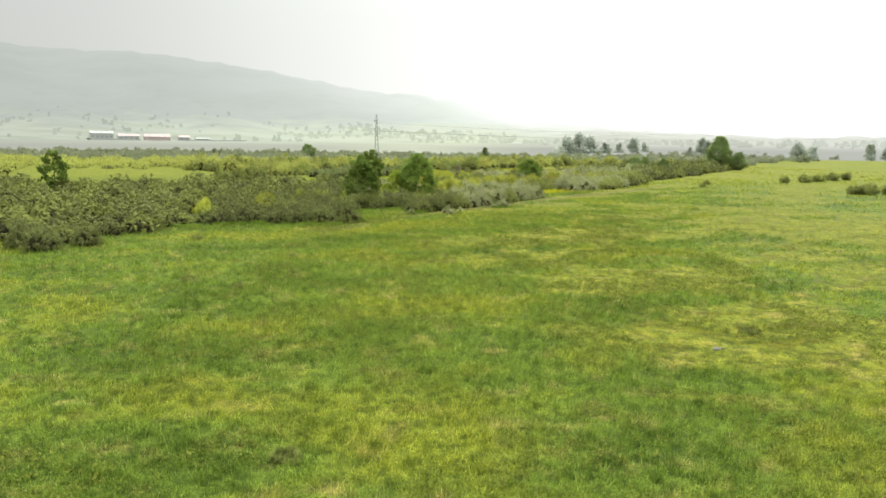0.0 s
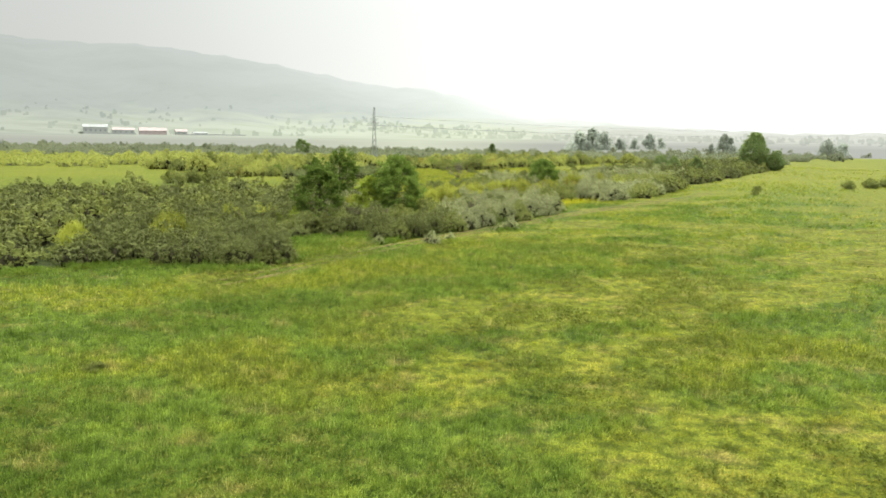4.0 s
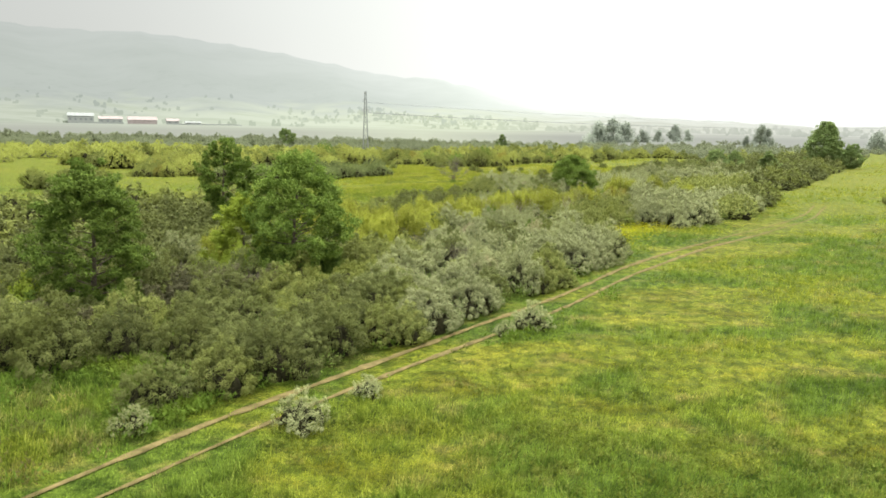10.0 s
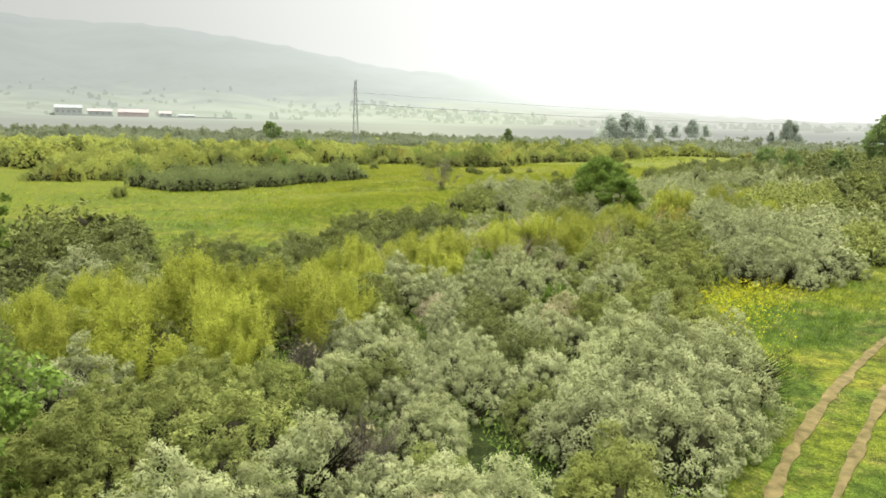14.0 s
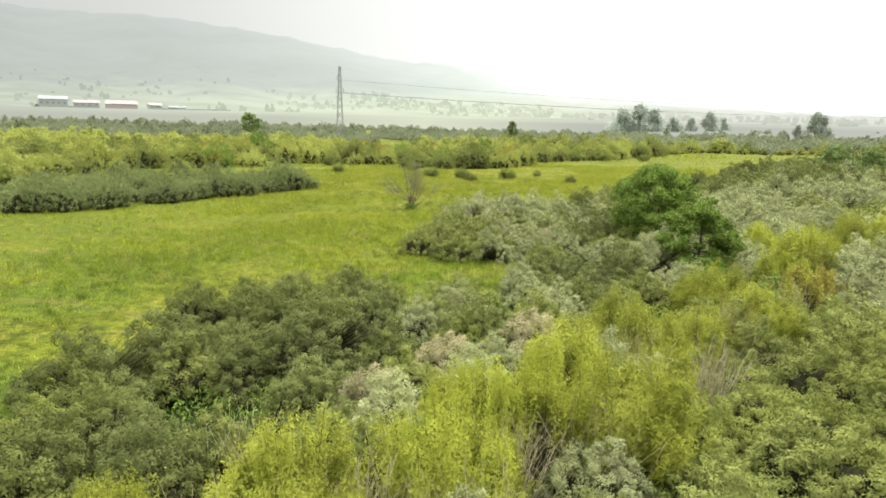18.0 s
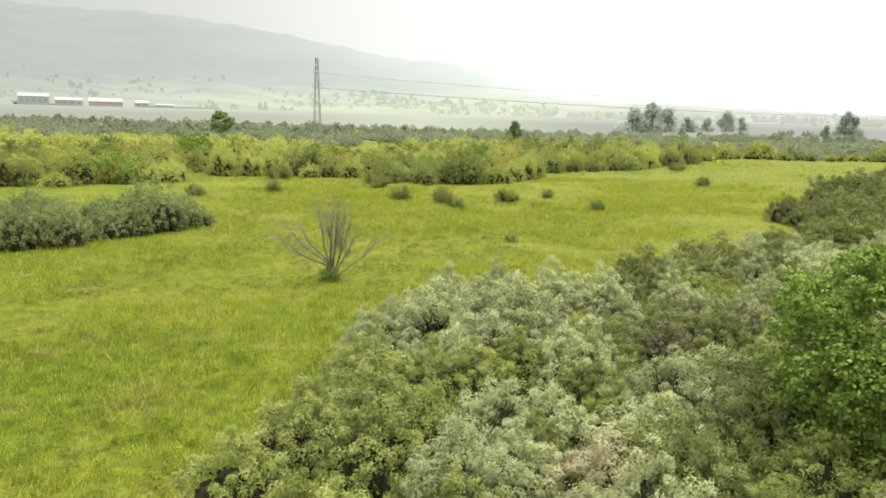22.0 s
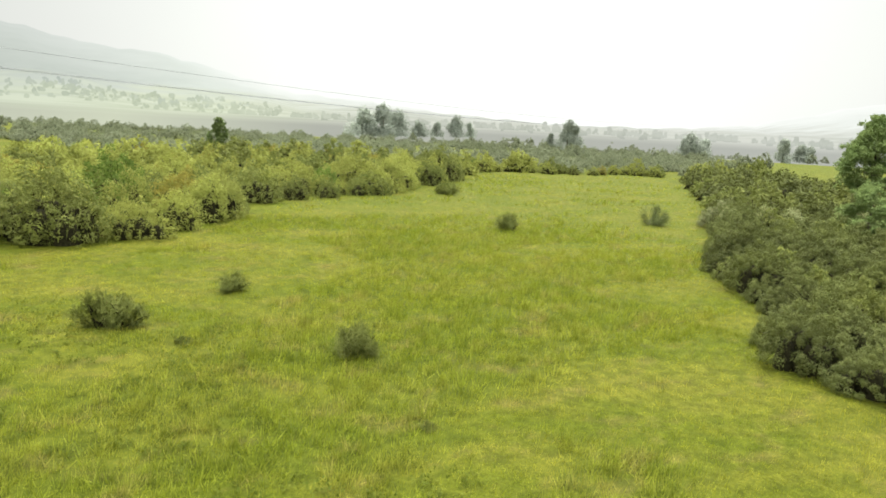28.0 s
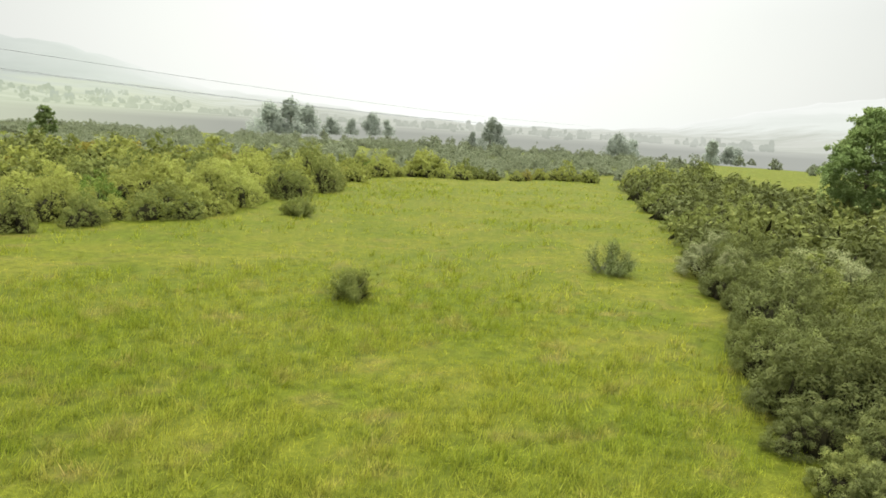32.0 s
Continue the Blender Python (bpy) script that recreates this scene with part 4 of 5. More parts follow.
stand_tree("broadleaf_tree", -97, 505, tree_parts(21, 10.4, 4.8, 160, 24, 0.8, 0.1, 0.55, 12, 0.25), M_DEEP, "round dark tree over the willow scrub", 0)
stand_tree("broadleaf_tree", 83.6, 309.9, tree_parts(23, 7.0, 3.2, 300, 60, 0.24, 0.03, 0.45, 20, 0.16, 0, 0.35), M_DEEP, "young fresh green tree at the far end of the thicket", 20)
stand_tree("broadleaf_tree", 86.3, 301.8, tree_parts(24, 6.6, 2.5, 240, 60, 0.24, 0.03, 0.45, 18, 0.14, 0, 0.35), M_DEEP, "slim fresh green tree beside its wider neighbour", 110)
# distant trees wear leaf and bark colours with the haze painted in
for i, (x, y, h, w) in enumerate(((-452, 898, 15, 5), (128, 742, 21, 9), (141, 735, 23, 10), (154, 748, 20, 9), (172, 752, 15, 6), (188, 760, 14, 5), (205, 765, 19, 7), (218, 770, 16, 5))):
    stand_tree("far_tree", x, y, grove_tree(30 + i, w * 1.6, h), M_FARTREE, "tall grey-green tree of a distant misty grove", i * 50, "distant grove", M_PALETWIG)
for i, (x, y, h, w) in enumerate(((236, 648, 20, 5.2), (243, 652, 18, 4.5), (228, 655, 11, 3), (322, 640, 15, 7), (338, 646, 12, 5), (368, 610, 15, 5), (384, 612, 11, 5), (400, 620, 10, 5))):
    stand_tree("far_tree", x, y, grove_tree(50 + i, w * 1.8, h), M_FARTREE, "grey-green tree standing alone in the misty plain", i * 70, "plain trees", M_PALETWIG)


# ---- the dead tree in the inner meadow ----
def build_dead_tree():
    rng = np.random.default_rng(77)
    root = tagged(new("dead_tree"), "bare grey dead willow with a split stump and fanned branches", "tree")
    part("trunk", mesh_of("trunk", *bough(rng, [(0.02, 0, -0.1), (0.04, 0, 0.3), (-0.03, 0, 0.7), (0.0, 0.02, 1.1), (-0.04, 0.0, 1.3)], 0.21, 0.15, 8), M_BARK), root)
    # where each branch leaves the stump and the way it goes
    ways = [(-0.08, 1.15, -3.0, 0.3, 2.6), (-0.1, 1.0, -2.9, -0.6, 1.8), (-0.05, 1.25, -2.0, 0.5, 2.3), (0.0, 1.2, -0.75, 0.2, 4.1), (0.05, 1.1, -0.25, -0.4, 3.0), (0.1, 1.2, 0.1, 0.3, 3.6), (0.15, 1.0, 0.55, -0.2, 4.1), (0.25, 0.4, 0.75, 0.3, 4.3),
            (0.3, 0.3, 1.0, 0.5, 3.5), (0.3, 0.2, 0.5, -0.5, 3.4), (0.35, 0.2, 1.35, -0.3, 2.7), (0.3, 0.15, 2.9, -0.2, 2.7), (0.2, 0.8, 0.35, 0.5, 2.6)]
    for i, (ox, oz, dx, dy, dz) in enumerate(ways):
        a = np.array([ox, rng.uniform(-0.1, 0.1), oz])
        end = a + np.array([dx, dy, dz])
        sag = 0.40 if abs(dx) > 1.5 else 0.5
        mid = a + np.array([dx * 0.52, dy * 0.5, dz * sag]) + rng.normal(size=3) * 0.09
        bits = [bough(rng, [a, (a + mid) / 2 + rng.normal(size=3) * 0.06, mid, (mid + end) / 2 + rng.normal(size=3) * 0.12, end], 0.066 if oz > 0.9 else 0.044, 0.010, 5)]
        twigs = []
        for _ in range(26):
            s = rng.uniform(0.3, 1.0)
            p = mid + (end - mid) * (s * 2 - 1) if s > 0.5 else a + (mid - a) * s * 2
            q = p + np.array([dx * 0.3, dy * 0.3, dz * 0.26]) * rng.uniform(0.4, 1.0) + rng.normal(size=3) * (0.26, 0.26, 0.14)
            twigs.append(bough(rng, [p, (p + q) / 2 + rng.normal(size=3) * 0.06, q], 0.017, 0.004, 3))
            for _ in range(3):
                w = p + (q - p) * rng.uniform(0.4, 1)
                twigs.append(stick(w, w + (q - p) * 0.45 + rng.normal(size=3) * 0.16, 0.007, 0.003, 3))
        branch = part("branch", mesh_of("branch", *join(bits), M_DEADWOOD), root)
        part("twig_spray", mesh_of("twig_spray", *join(twigs), M_BLEACHED), branch, "bleached grey twigs")["kind"] = "stuff"
    part("fallen_limb", mesh_of("fallen_limb", *bough(rng, [(-0.2, 0.1, 0.02), (-0.45, -0.1, 0.6), (-0.95, -0.2, 1.25)], 0.06, 0.02, 5), M_BLEACHED), root)
    k = 900
    base = np.stack([rng.normal(0.05, 0.36, k), rng.normal(-0.1, 0.32, k), rng.uniform(0, 0.75, k) ** 1.4], 1)
    part("sucker_growth", mesh_of("sucker_growth", *leaves(rng, base, unit(rng.normal(size=(k, 3)) * 0.8 + (0, 0, 0.6)), 0.15, 0.04), M_GREEN), root, "dark green leafy shoots round the stump")["kind"] = "stuff"
    root.matrix_world = at(4.7, 249)


build_dead_tree()

# ---- the thicket ----
rng = np.random.default_rng(5)
WILLOWS = [(-3, 162.5, 1.2), (-6.5, 163, 1.1), (-10, 160, 1.0), (0.5, 168.5, 1.0), (-2, 167, 1.1), (-5.5, 168, 1.0), (3.5, 172, 0.9), (-10, 166, 0.9), (5.5, 178.5, 1.15), (8, 183, 1.0), (11.5, 184, 1.1), (3.8, 181, 0.85), (14.5, 186.5, 1.0), (17.5, 188, 1.2), (19, 195.5, 1.2), (22.5, 198, 0.9), (26.5, 200.5, 1.1), (25.4, 204.6, 1.1), (33, 211, 1.2), (37, 219, 1.2), (34.5, 222, 1.0), (42, 224, 1.1), (46.5, 219, 1.0), (0, 175, 0.8), (8.5, 178, 0.8), (48, 229, 1.0), (-26, 128, 1.0), (-30, 118, 1.1), (-23, 134, 1.0), (-13, 149, 1.0), (-38, 112, 1.0)]
GREENS = [(26.6, 207.6, 0.8), (29.8, 207.0, 1.0), (10.3, 180.5, 1.0), (10.8, 186, 0.8), (-8.5, 144, 1.1), (-3.2, 146.5, 1.1), (-6.5, 142.5, 1.0), (15, 172, 0.8), (-13.3, 134, 1.0)]
SOFT = [(19.8, 243.2, 0.6), (12.3, 242.6, 0.55), (33, 246, 0.9), (17.5, 242, 0.6)]
SPECIAL = np.array([(x, y, 1.7 * s) for x, y, s in WILLOWS + GREENS + SOFT] + [(-5.6, 145.5, 1.4), (-15.8, 135.2, 1.4), (-17, 163.5, 1.0), (6.5, 150.5, 1.2), (-9.5, 139.5, 1.2), (-7.2, 138.2, 1.0), (2.5, 160, 1.0), (29, 216.5, 1.0), (25, 240.5, 1.0), (29.5, 237, 1.0), (27.4, 225.6, 2.6), (27.2, 213.6, 2.6), (31, 206.4, 1.8), (-13.2, 135, 1.6), (-10.4, 136.3, 1.6), (-8.0, 138, 1.6), (-14.3, 129.5, 1.3), (-11.8, 137.5, 1.3), (-18.3, 133, 1.6), (-11, 146, 1.8)])

px, py = scatter(rng, BELT, 2.6)
free = np.min(np.hypot(px[:, None] - SPECIAL[:, 0], py[:, None] - SPECIAL[:, 1]) - SPECIAL[:, 2], axis=1) > 0
free &= np.array([noise.noise(Vector((a * 0.13, b * 0.13, 0))) for a, b in zip(px, py)]) < 0.6
free &= np.min(np.hypot(px[:, None] - TRACK[::4, 0], py[:, None] - TRACK[::4, 1]), axis=1) > 2.2
px, py = px[free], py[free]
# how far each bush stands from the middle line of the thicket's nearer part
SPINE = curve_points([(-20, 95), (-4, 124), (3, 135), (8, 150), (10, 170), (13, 190), (17, 210), (22, 235), (32, 255), (54, 290), (68, 312), (85, 335)], 2.0)
core_d = np.min(np.hypot(px[:, None] - SPINE[:, 0], py[:, None] - SPINE[:, 1]), axis=1)
order = np.argsort(core_d + rng.uniform(0, 1, len(px)))
near, rest = order[:277], order[277:]

BASES = []
for i, (r, h, bare) in enumerate(((1.9, 2.7, False), (2.0, 2.4, False), (1.75, 3.0, False), (1.9, 2.5, True), (2.1, 2.8, True), (1.6, 2.2, False), (1.9, 2.6, False), (2.0, 2.4, True), (1.6, 2.3, False))):
    shape = thicket_bush(100 + i, r, h, 150, 150, 0.100, 0.026, 9, bare, 340, 0.285, True, 0.08, True, 1.42)
    mat = (M_SILVER, M_SILVER, M_SILVER, M_SILVER, M_SILVER, M_GREYGREEN, M_SAGE, M_SAGE, M_CREAM)[i]
    BASES.append((mesh_of("foliage", *shape[0], mat), mesh_of("woody_stem", *shape[1], M_TWIG_SHADE)))
LABELS = ["dense silver-leaved sea buckthorn bush in the thicket", "low spreading sea buckthorn with silvery leaves", "tall rounded sea buckthorn with pale leaf puffs", "sea buckthorn bush with bare brown twigs showing", "broad sea buckthorn partly bare on one side", "grey-green willow bush among silver buckthorn", "dark grey-green bush at the inner meadow edge", "dark sage-leaved bush with bare lower twigs", "buckthorn bush with dry cream-brown leaves"]


BUSH_NAMES = ["buckthorn_bush"] * 5 + ["willow_shrub", "sage_shrub", "thorn_bush", "dry_bush"]


WILLOW_CLUMP = [(-4.6, 158.6, 1.15), (-1.2, 160.2, 1.1), (-7.6, 157.8, 0.95), (1.4, 163.6, 1.15), (-8.6, 163.4, 1.0), (-4.8, 165.4, 1.3), (2.6, 167.6, 1.0), (2.2, 174.4, 1.1), (6.9, 177.0, 1.05), (4.9, 176.4, 0.95), (8.4, 180.8, 0.95), (12.6, 187.4, 1.05), (15.6, 192.0, 1.1)]


OPENINGS = [(19.5, 237.6, 0.9), (22.6, 233.4, 0.8)]


def bush_copy(kind, x, y, s, turn, sz):
    if any(math.hypot(x - a, y - b) < 1.9 * c for a, b, c in WILLOW_CLUMP + OPENINGS):
        return
    # in the western corner silver kinds turn dark sage, partly for the poplars' shade
    kind = 6 if kind < 5 and x < 1.5 and y < 141 else kind
    root = tagged(new(BUSH_NAMES[kind]), LABELS[kind], "bush", {"buckthorn_bush": "buckthorn thicket", "willow_shrub": "thicket willows", "sage_shrub": "sage thicket", "thorn_bush": "thorny bushes", "dry_bush": "dry bushes"}[BUSH_NAMES[kind]])
    part("foliage", BASES[kind][0], root)
    part("woody_stem", BASES[kind][1], root)["kind"] = "stuff"
    root.matrix_world = at(x, y, s, turn, None, sz)


def tall_share(x, y):
    return 0.92 + 0.22 * noise.noise(Vector((x * 0.09, y * 0.09, 5)))


EDGE_LINE = curve_points(BELT_BACK[2:16], 1.0)
for i in near:
    # the dark kinds picked near the poplars also stand for tree shade
    kind = int(rng.choice((6, 7, 5, 0, 2), p=(0.74, 0.14, 0.12, 0.0, 0.0))) if py[i] > 258 or py[i] < 119 or (px[i] < -5 and py[i] < 160) or (px[i] < 1 and py[i] < 140) else int(rng.choice(9, p=(0.17, 0.14, 0.16, 0.11, 0.10, 0.17, 0.06, 0.05, 0.04)))
    if (px[i] < 9 and 186 < py[i] < 214) or (px[i] < 4 and 160 < py[i] < 190 and i % 3):
        kind = (6, 5, 6, 3, 7)[i % 5]
    if py[i] < 141 and px[i] < 7 and kind < 6 and i % 4:
        kind = (6, 5, 6, 7)[i % 4]
    if 196 < py[i] < 220 and px[i] > 8 and kind < 5 and i % 2:
        kind = (5, 6)[i // 2 % 2]
    # darker kinds round the broadleaf trees, partly in place of shade
    if 197 < py[i] < 236 and 19 < px[i] < 33:
        kind = (7, 6, 5, 4)[i % 4]
    s = rng.uniform(0.8, 1.15) * tall_share(px[i], py[i])
    if py[i] > 258:
        s *= rng.uniform(0.75, 1.4) * (0.78 if np.min(np.hypot(EDGE_LINE[:, 0] - px[i], EDGE_LINE[:, 1] - py[i])) < 1.7 else 1.0)
    bush_copy(kind, px[i], py[i], s, rng.uniform(0, 360), s * rng.uniform(0.85, 1.1))


def spread_stuff(name, shapes, xs, ys, sizes, leaf_mat, label, category, wood_mat=None, seed=0):
    """Many plants too far off to pick apart, joined."""
    g = np.random.default_rng(seed)
    groups = ([], [])
    for x, y, s in zip(xs, ys, sizes):
        sh = shapes[int(g.integers(0, len(shapes)))]
        a, sz = g.uniform(0, 6.28), s * g.uniform(0.8, 1.15)
        c, d = math.cos(a) * s, math.sin(a) * s
        m = np.array([[c, -d, 0], [d, c, 0], [0, 0, sz]])
        for out, (v, t) in zip(groups, sh):
            out.append((v @ m.T + (x, y, ground_z(x, y)), t))
    root = tagged(new(name), label, category, kind="stuff")
    part("foliage", mesh_of("foliage", *join(groups[0]), leaf_mat), root)["kind"] = "stuff"
    part("woody_stem", mesh_of("woody_stem", *join(groups[1]), wood_mat or M_TWIG_SHADE), root)["kind"] = "stuff"


def light_bush(seed, r, h, puffs, per, length, width, lobes=4, core=False):
    return thicket_bush(seed, r, h, puffs, per, length, width, lobes, False, 24, 0.17 * r, False, 0.12, core, 1.3)


MIDS = [light_bush(200 + i, 2.0, 2.6, 56, 14, 0.32, 0.088, 6, True) for i in range(5)]
LOWS = [light_bush(220 + i, 2.8, 2.8, 38, 11, 0.5, 0.16, 6, True) for i in range(5)]
rd = core_d[rest]
tint = np.array([noise.noise(Vector((px[i] * 0.06, py[i] * 0.06, 9))) for i in rest])
dusky = (py[rest] > 262) | (py[rest] < 119) | ((px[rest] < -7) & (py[rest] < 196)) | ((px[rest] < 4) & (py[rest] > 158) & (py[rest] < 190)) | ((px[rest] < 9) & (py[rest] > 188) & (py[rest] < 214))
patchy = np.array([noise.noise(Vector((px[i] * 0.11, py[i] * 0.11, 21))) for i in rest]) + rng.uniform(-0.15, 0.15, len(rest))
hold = rng.uniform(0, 1, len(rest)) < 0.36
for i, d, dark, shade in zip(rest, rd, dusky, tint):
    if d >= 17:
        continue
    kind = int(rng.choice((6, 7, 5), p=(0.6, 0.15, 0.25))) if dark else int(rng.choice(5)) if shade <= -0.04 else 5
    s = rng.uniform(0.55, 1.5) if py[i] > 255 else rng.uniform(0.7, 1.25)
    bush_copy(kind, px[i], py[i], s, rng.uniform(0, 360), s * rng.uniform(0.85, 1.12))
side = np.random.default_rng(61)
for i, d, dark, shade in zip(rest, rd, dusky, tint):
    if 17 <= d < 25:
        kind = int(side.choice((6, 7, 5, 3), p=(0.34, 0.2, 0.24, 0.22))) if dark else int(side.choice(5)) if shade <= 0.05 else 5
        s = side.uniform(0.6, 1.5) if py[i] > 250 else side.uniform(0.65, 1.25)
        bush_copy(kind, px[i], py[i], s, side.uniform(0, 360), s * side.uniform(0.85, 1.12))
outer = rd >= 25
for nm, shapes, sel, size, mat, lab, sd in (
    ("outer_thicket", MIDS, outer & (rd < 36) & (tint <= 0.05) & ~dusky, 1.0, M_SILVER, "silver-leaved bushes in the outer thicket", 3),
    ("outer_scrub", MIDS, outer & (rd < 36) & (tint > 0.05) & ~dusky, 1.0, M_GREYGREEN, "grey-green bushes in the outer thicket", 4),
    ("eastern_thicket", MIDS, outer & (rd < 36) & dusky, 1.0, M_SAGE, "dark grey-green bushes behind the meadow edge", 7),
    ("far_thicket", LOWS, (rd >= 36) & hold & (patchy < -0.12), 1.0, M_GREYGREEN, "grey-green bushes at the far ends of the thicket", 5),
    ("far_sage_thicket", LOWS, (rd >= 36) & hold & (patchy >= -0.12) & (patchy < 0.26), 1.0, M_SAGE, "dark sage bushes at the far ends of the thicket", 8),
    ("far_willow_thicket", LOWS, (rd >= 36) & hold & (patchy >= 0.26), 0.9, M_OLIVEDARK, "olive willow bushes at the far ends of the thicket", 9)):
    i = rest[sel]
    spread_stuff(nm, shapes, px[i], py[i], size * np.where(py[i] > 255, rng.uniform(0.55, 1.6, len(i)), rng.uniform(0.62, 1.25, len(i))), mat, lab, "thicket", seed=sd)

ix, iy = scatter(rng, ISLAND, 2.3)
isl = [thicket_bush(240 + i, 1.9, 2.6, 150, 44, 0.15, 0.032, 7, False, 160, 0.27) for i in range(3)]
ISLE = [(mesh_of("foliage", *s[0], M_BLUEGREEN), mesh_of("woody_stem", *s[1], M_TWIG_SHADE)) for s in isl]
for x, y in zip(ix, iy):
    swell = noise.noise(Vector((x * 0.24, y * 0.24, 77)))
    k, s, turn = int(rng.integers(0, 3)), rng.uniform(0.85, 1.15) * (1.0 + 0.35 * swell), rng.uniform(0, 360)
    if swell < -0.42:
        continue
    root = tagged(new("meadow_bush"), "grey-green bush in a clump on the inner meadow", "bush", "meadow clump")
    part("foliage", ISLE[k][0], root)
    part("woody_stem", ISLE[k][1], root)["kind"] = "stuff"
    root.matrix_world = at(x, y, s, turn, None, s * (0.98 + 0.6 * swell))

WILLOW_KINDS = [plant("willow_bush", willow_bush(300 + i, 2.0, 3.3, 230, 150, 0.098, 0.0185), M_WILLOW, M_OSIER, "feathery yellow-green willow bush in the thicket", "bush", "yellow willows") for i in range(3)]
for i, (x, y, s) in enumerate(WILLOWS):
    m = at(x, y, s, rng.uniform(0, 360), None, s * rng.uniform(0.85, 1.1))
    if i < 3:
        WILLOW_KINDS[i].matrix_world = m
    else:
        copy_thing(WILLOW_KINDS[i % 3], m)
for i, (x, y, s) in enumerate(WILLOW_CLUMP):
    copy_thing(WILLOW_KINDS[i % 3], at(x, y, s, i * 71, None, s * (0.95, 1.08, 1.0)[i % 3]))
g0 = plant("green_bush", willow_bush(320, 1.6, 3.4, 90, 70, 0.17, 0.05), M_GREEN, M_TWIG_SHADE, "fresh green leafy bush in the thicket", "bush", "green bushes")
for i, (x, y, s) in enumerate(GREENS):
    m = at(x, y, s, rng.uniform(0, 360))
    if i == 0:
        g0.matrix_world = m
    else:
        copy_thing(g0, m)
l0 = plant("lime_bush", willow_bush(325, 1.7, 2.9, 90, 46, 0.22, 0.055), M_LIME, M_TWIG_SHADE, "bright lime-green leafy bush beside the poplars", "bush", "lime bushes")
for i, (x, y, s) in enumerate(((-18.3, 133.0, 1.0), (-20.2, 131.2, 0.8), (-9.4, 144.0, 1.05), (-11.0, 146.5, 1.1), (-12.6, 144.5, 0.8))):
    m = at(x, y, s, i * 66)
    if i == 0:
        l0.matrix_world = m
    else:
        copy_thing(l0, m)
r0 = plant("rust_bush", willow_bush(335, 1.5, 2.6, 100, 60, 0.14, 0.034), M_RUST, M_TWIG_SHADE, "rust-orange tinted willow bush in the thicket", "bush", "rust bushes")
for i, (x, y, s) in enumerate(((31.0, 206.4, 1.2), (33.2, 208.2, 0.9))):
    m = at(x, y, s, i * 66)
    if i == 0:
        r0.matrix_world = m
    else:
        copy_thing(r0, m)
s0 = plant("osier_bush", willow_bush(330, 2.1, 2.9, 130, 70, 0.14, 0.034), M_OLIVE, M_TWIG_SHADE, "olive-green osier bush of upright shoots", "bush", "osier bushes")
for i, (x, y, s) in enumerate(SOFT):
    m = at(x, y, s, rng.uniform(0, 360))
    if i == 0:
        s0.matrix_world = m
    else:
        copy_thing(s0, m)
copy_thing(s0, at(19.5, 237.6, 0.85, 40, None, 1.0))


# bare stalks beside the yellow willows
def stalk_spray(seed, n, r, h):
    g = np.random.default_rng(seed)
    bits = []
    for _ in range(n):
        a = g.normal(size=2) * r * 0.25
        e = np.array([*(a + g.normal(size=2) * r * 0.5 + (-0.3 * r, -0.1 * r)), h * g.uniform(0.6, 1.1)])
        bits.append(bough(g, [(*a, -0.05), (np.array([*a, 0]) + e) / 2 + g.normal(size=3) * 0.2, e + (*g.normal(size=2) * 0.25, -0.1)], 0.014, 0.005, 3))
    return join(bits)


for i, (x, y, s) in enumerate(((4.6, 176.5, 1.1), (7.0, 179.5, 1.0), (12.6, 181.5, 1.0), (13.5, 184.8, 1.0), (6.0, 185.0, 0.9), (21.5, 193.0, 1.0), (19.5, 190.5, 0.9), (-2.5, 164.5, 0.7), (0.2, 170.2, 0.9), (9.6, 182.2, 1.05), (16.2, 186.2, 1.05), (18.6, 193.2, 1.0), (24.6, 199.0, 1.0), (29.4, 204.2, 0.9), (2.6, 174.0, 0.9))):
    ob = tagged(new("dead_shrub", mesh_of("dead_shrub", *stalk_spray(400 + i, 90, 1.3, 2.9), M_STRAW)), "spray of bare dry grey-brown stalks among willows", "dead brush", "dry brush")
    ob.matrix_world = at(x, y, s, rng.uniform(0, 360))

for kind, x, y, s in ((6, -41, 79, 1.05), (6, -44, 75.5, 1.1), (7, -47.5, 78, 1.15), (6, -51, 74, 1.2), (5, -45, 82, 1.0), (6, -49.5, 81, 1.1)):
    bush_copy(kind, x, y, s, rng.uniform(0, 360), s)

for i, (x, y, s) in enumerate(((-13.2, 135.2, 1.0), (-10.6, 136.4, 1.1), (-8.2, 138.0, 1.15), (-6.0, 139.6, 1.0), (-11.8, 138.6, 1.0), (-14.3, 129.8, 0.9), (-16.6, 130.6, 0.9), (24.6, 236.5, 0.9), (27.2, 237.4, 1.0), (22.6, 233.4, 1.05))):
    if i == 0:
        shape = thicket_bush(131, 1.7, 2.3, 150, 22, 0.18, 0.038, 8, False, 420, 0.17)
        BROWN = (mesh_of("foliage", *shape[0], M_BROWNISH), mesh_of("woody_stem", *shape[1], M_TWIG_SHADE))
    root = tagged(new("brown_bush"), "dark brown-olive thorny bush with dry twigs", "bush", "brown bushes")
    part("foliage", BROWN[0], root)
    part("woody_stem", BROWN[1], root)["kind"] = "stuff"
    root.matrix_world = at(x, y, s, i * 77)

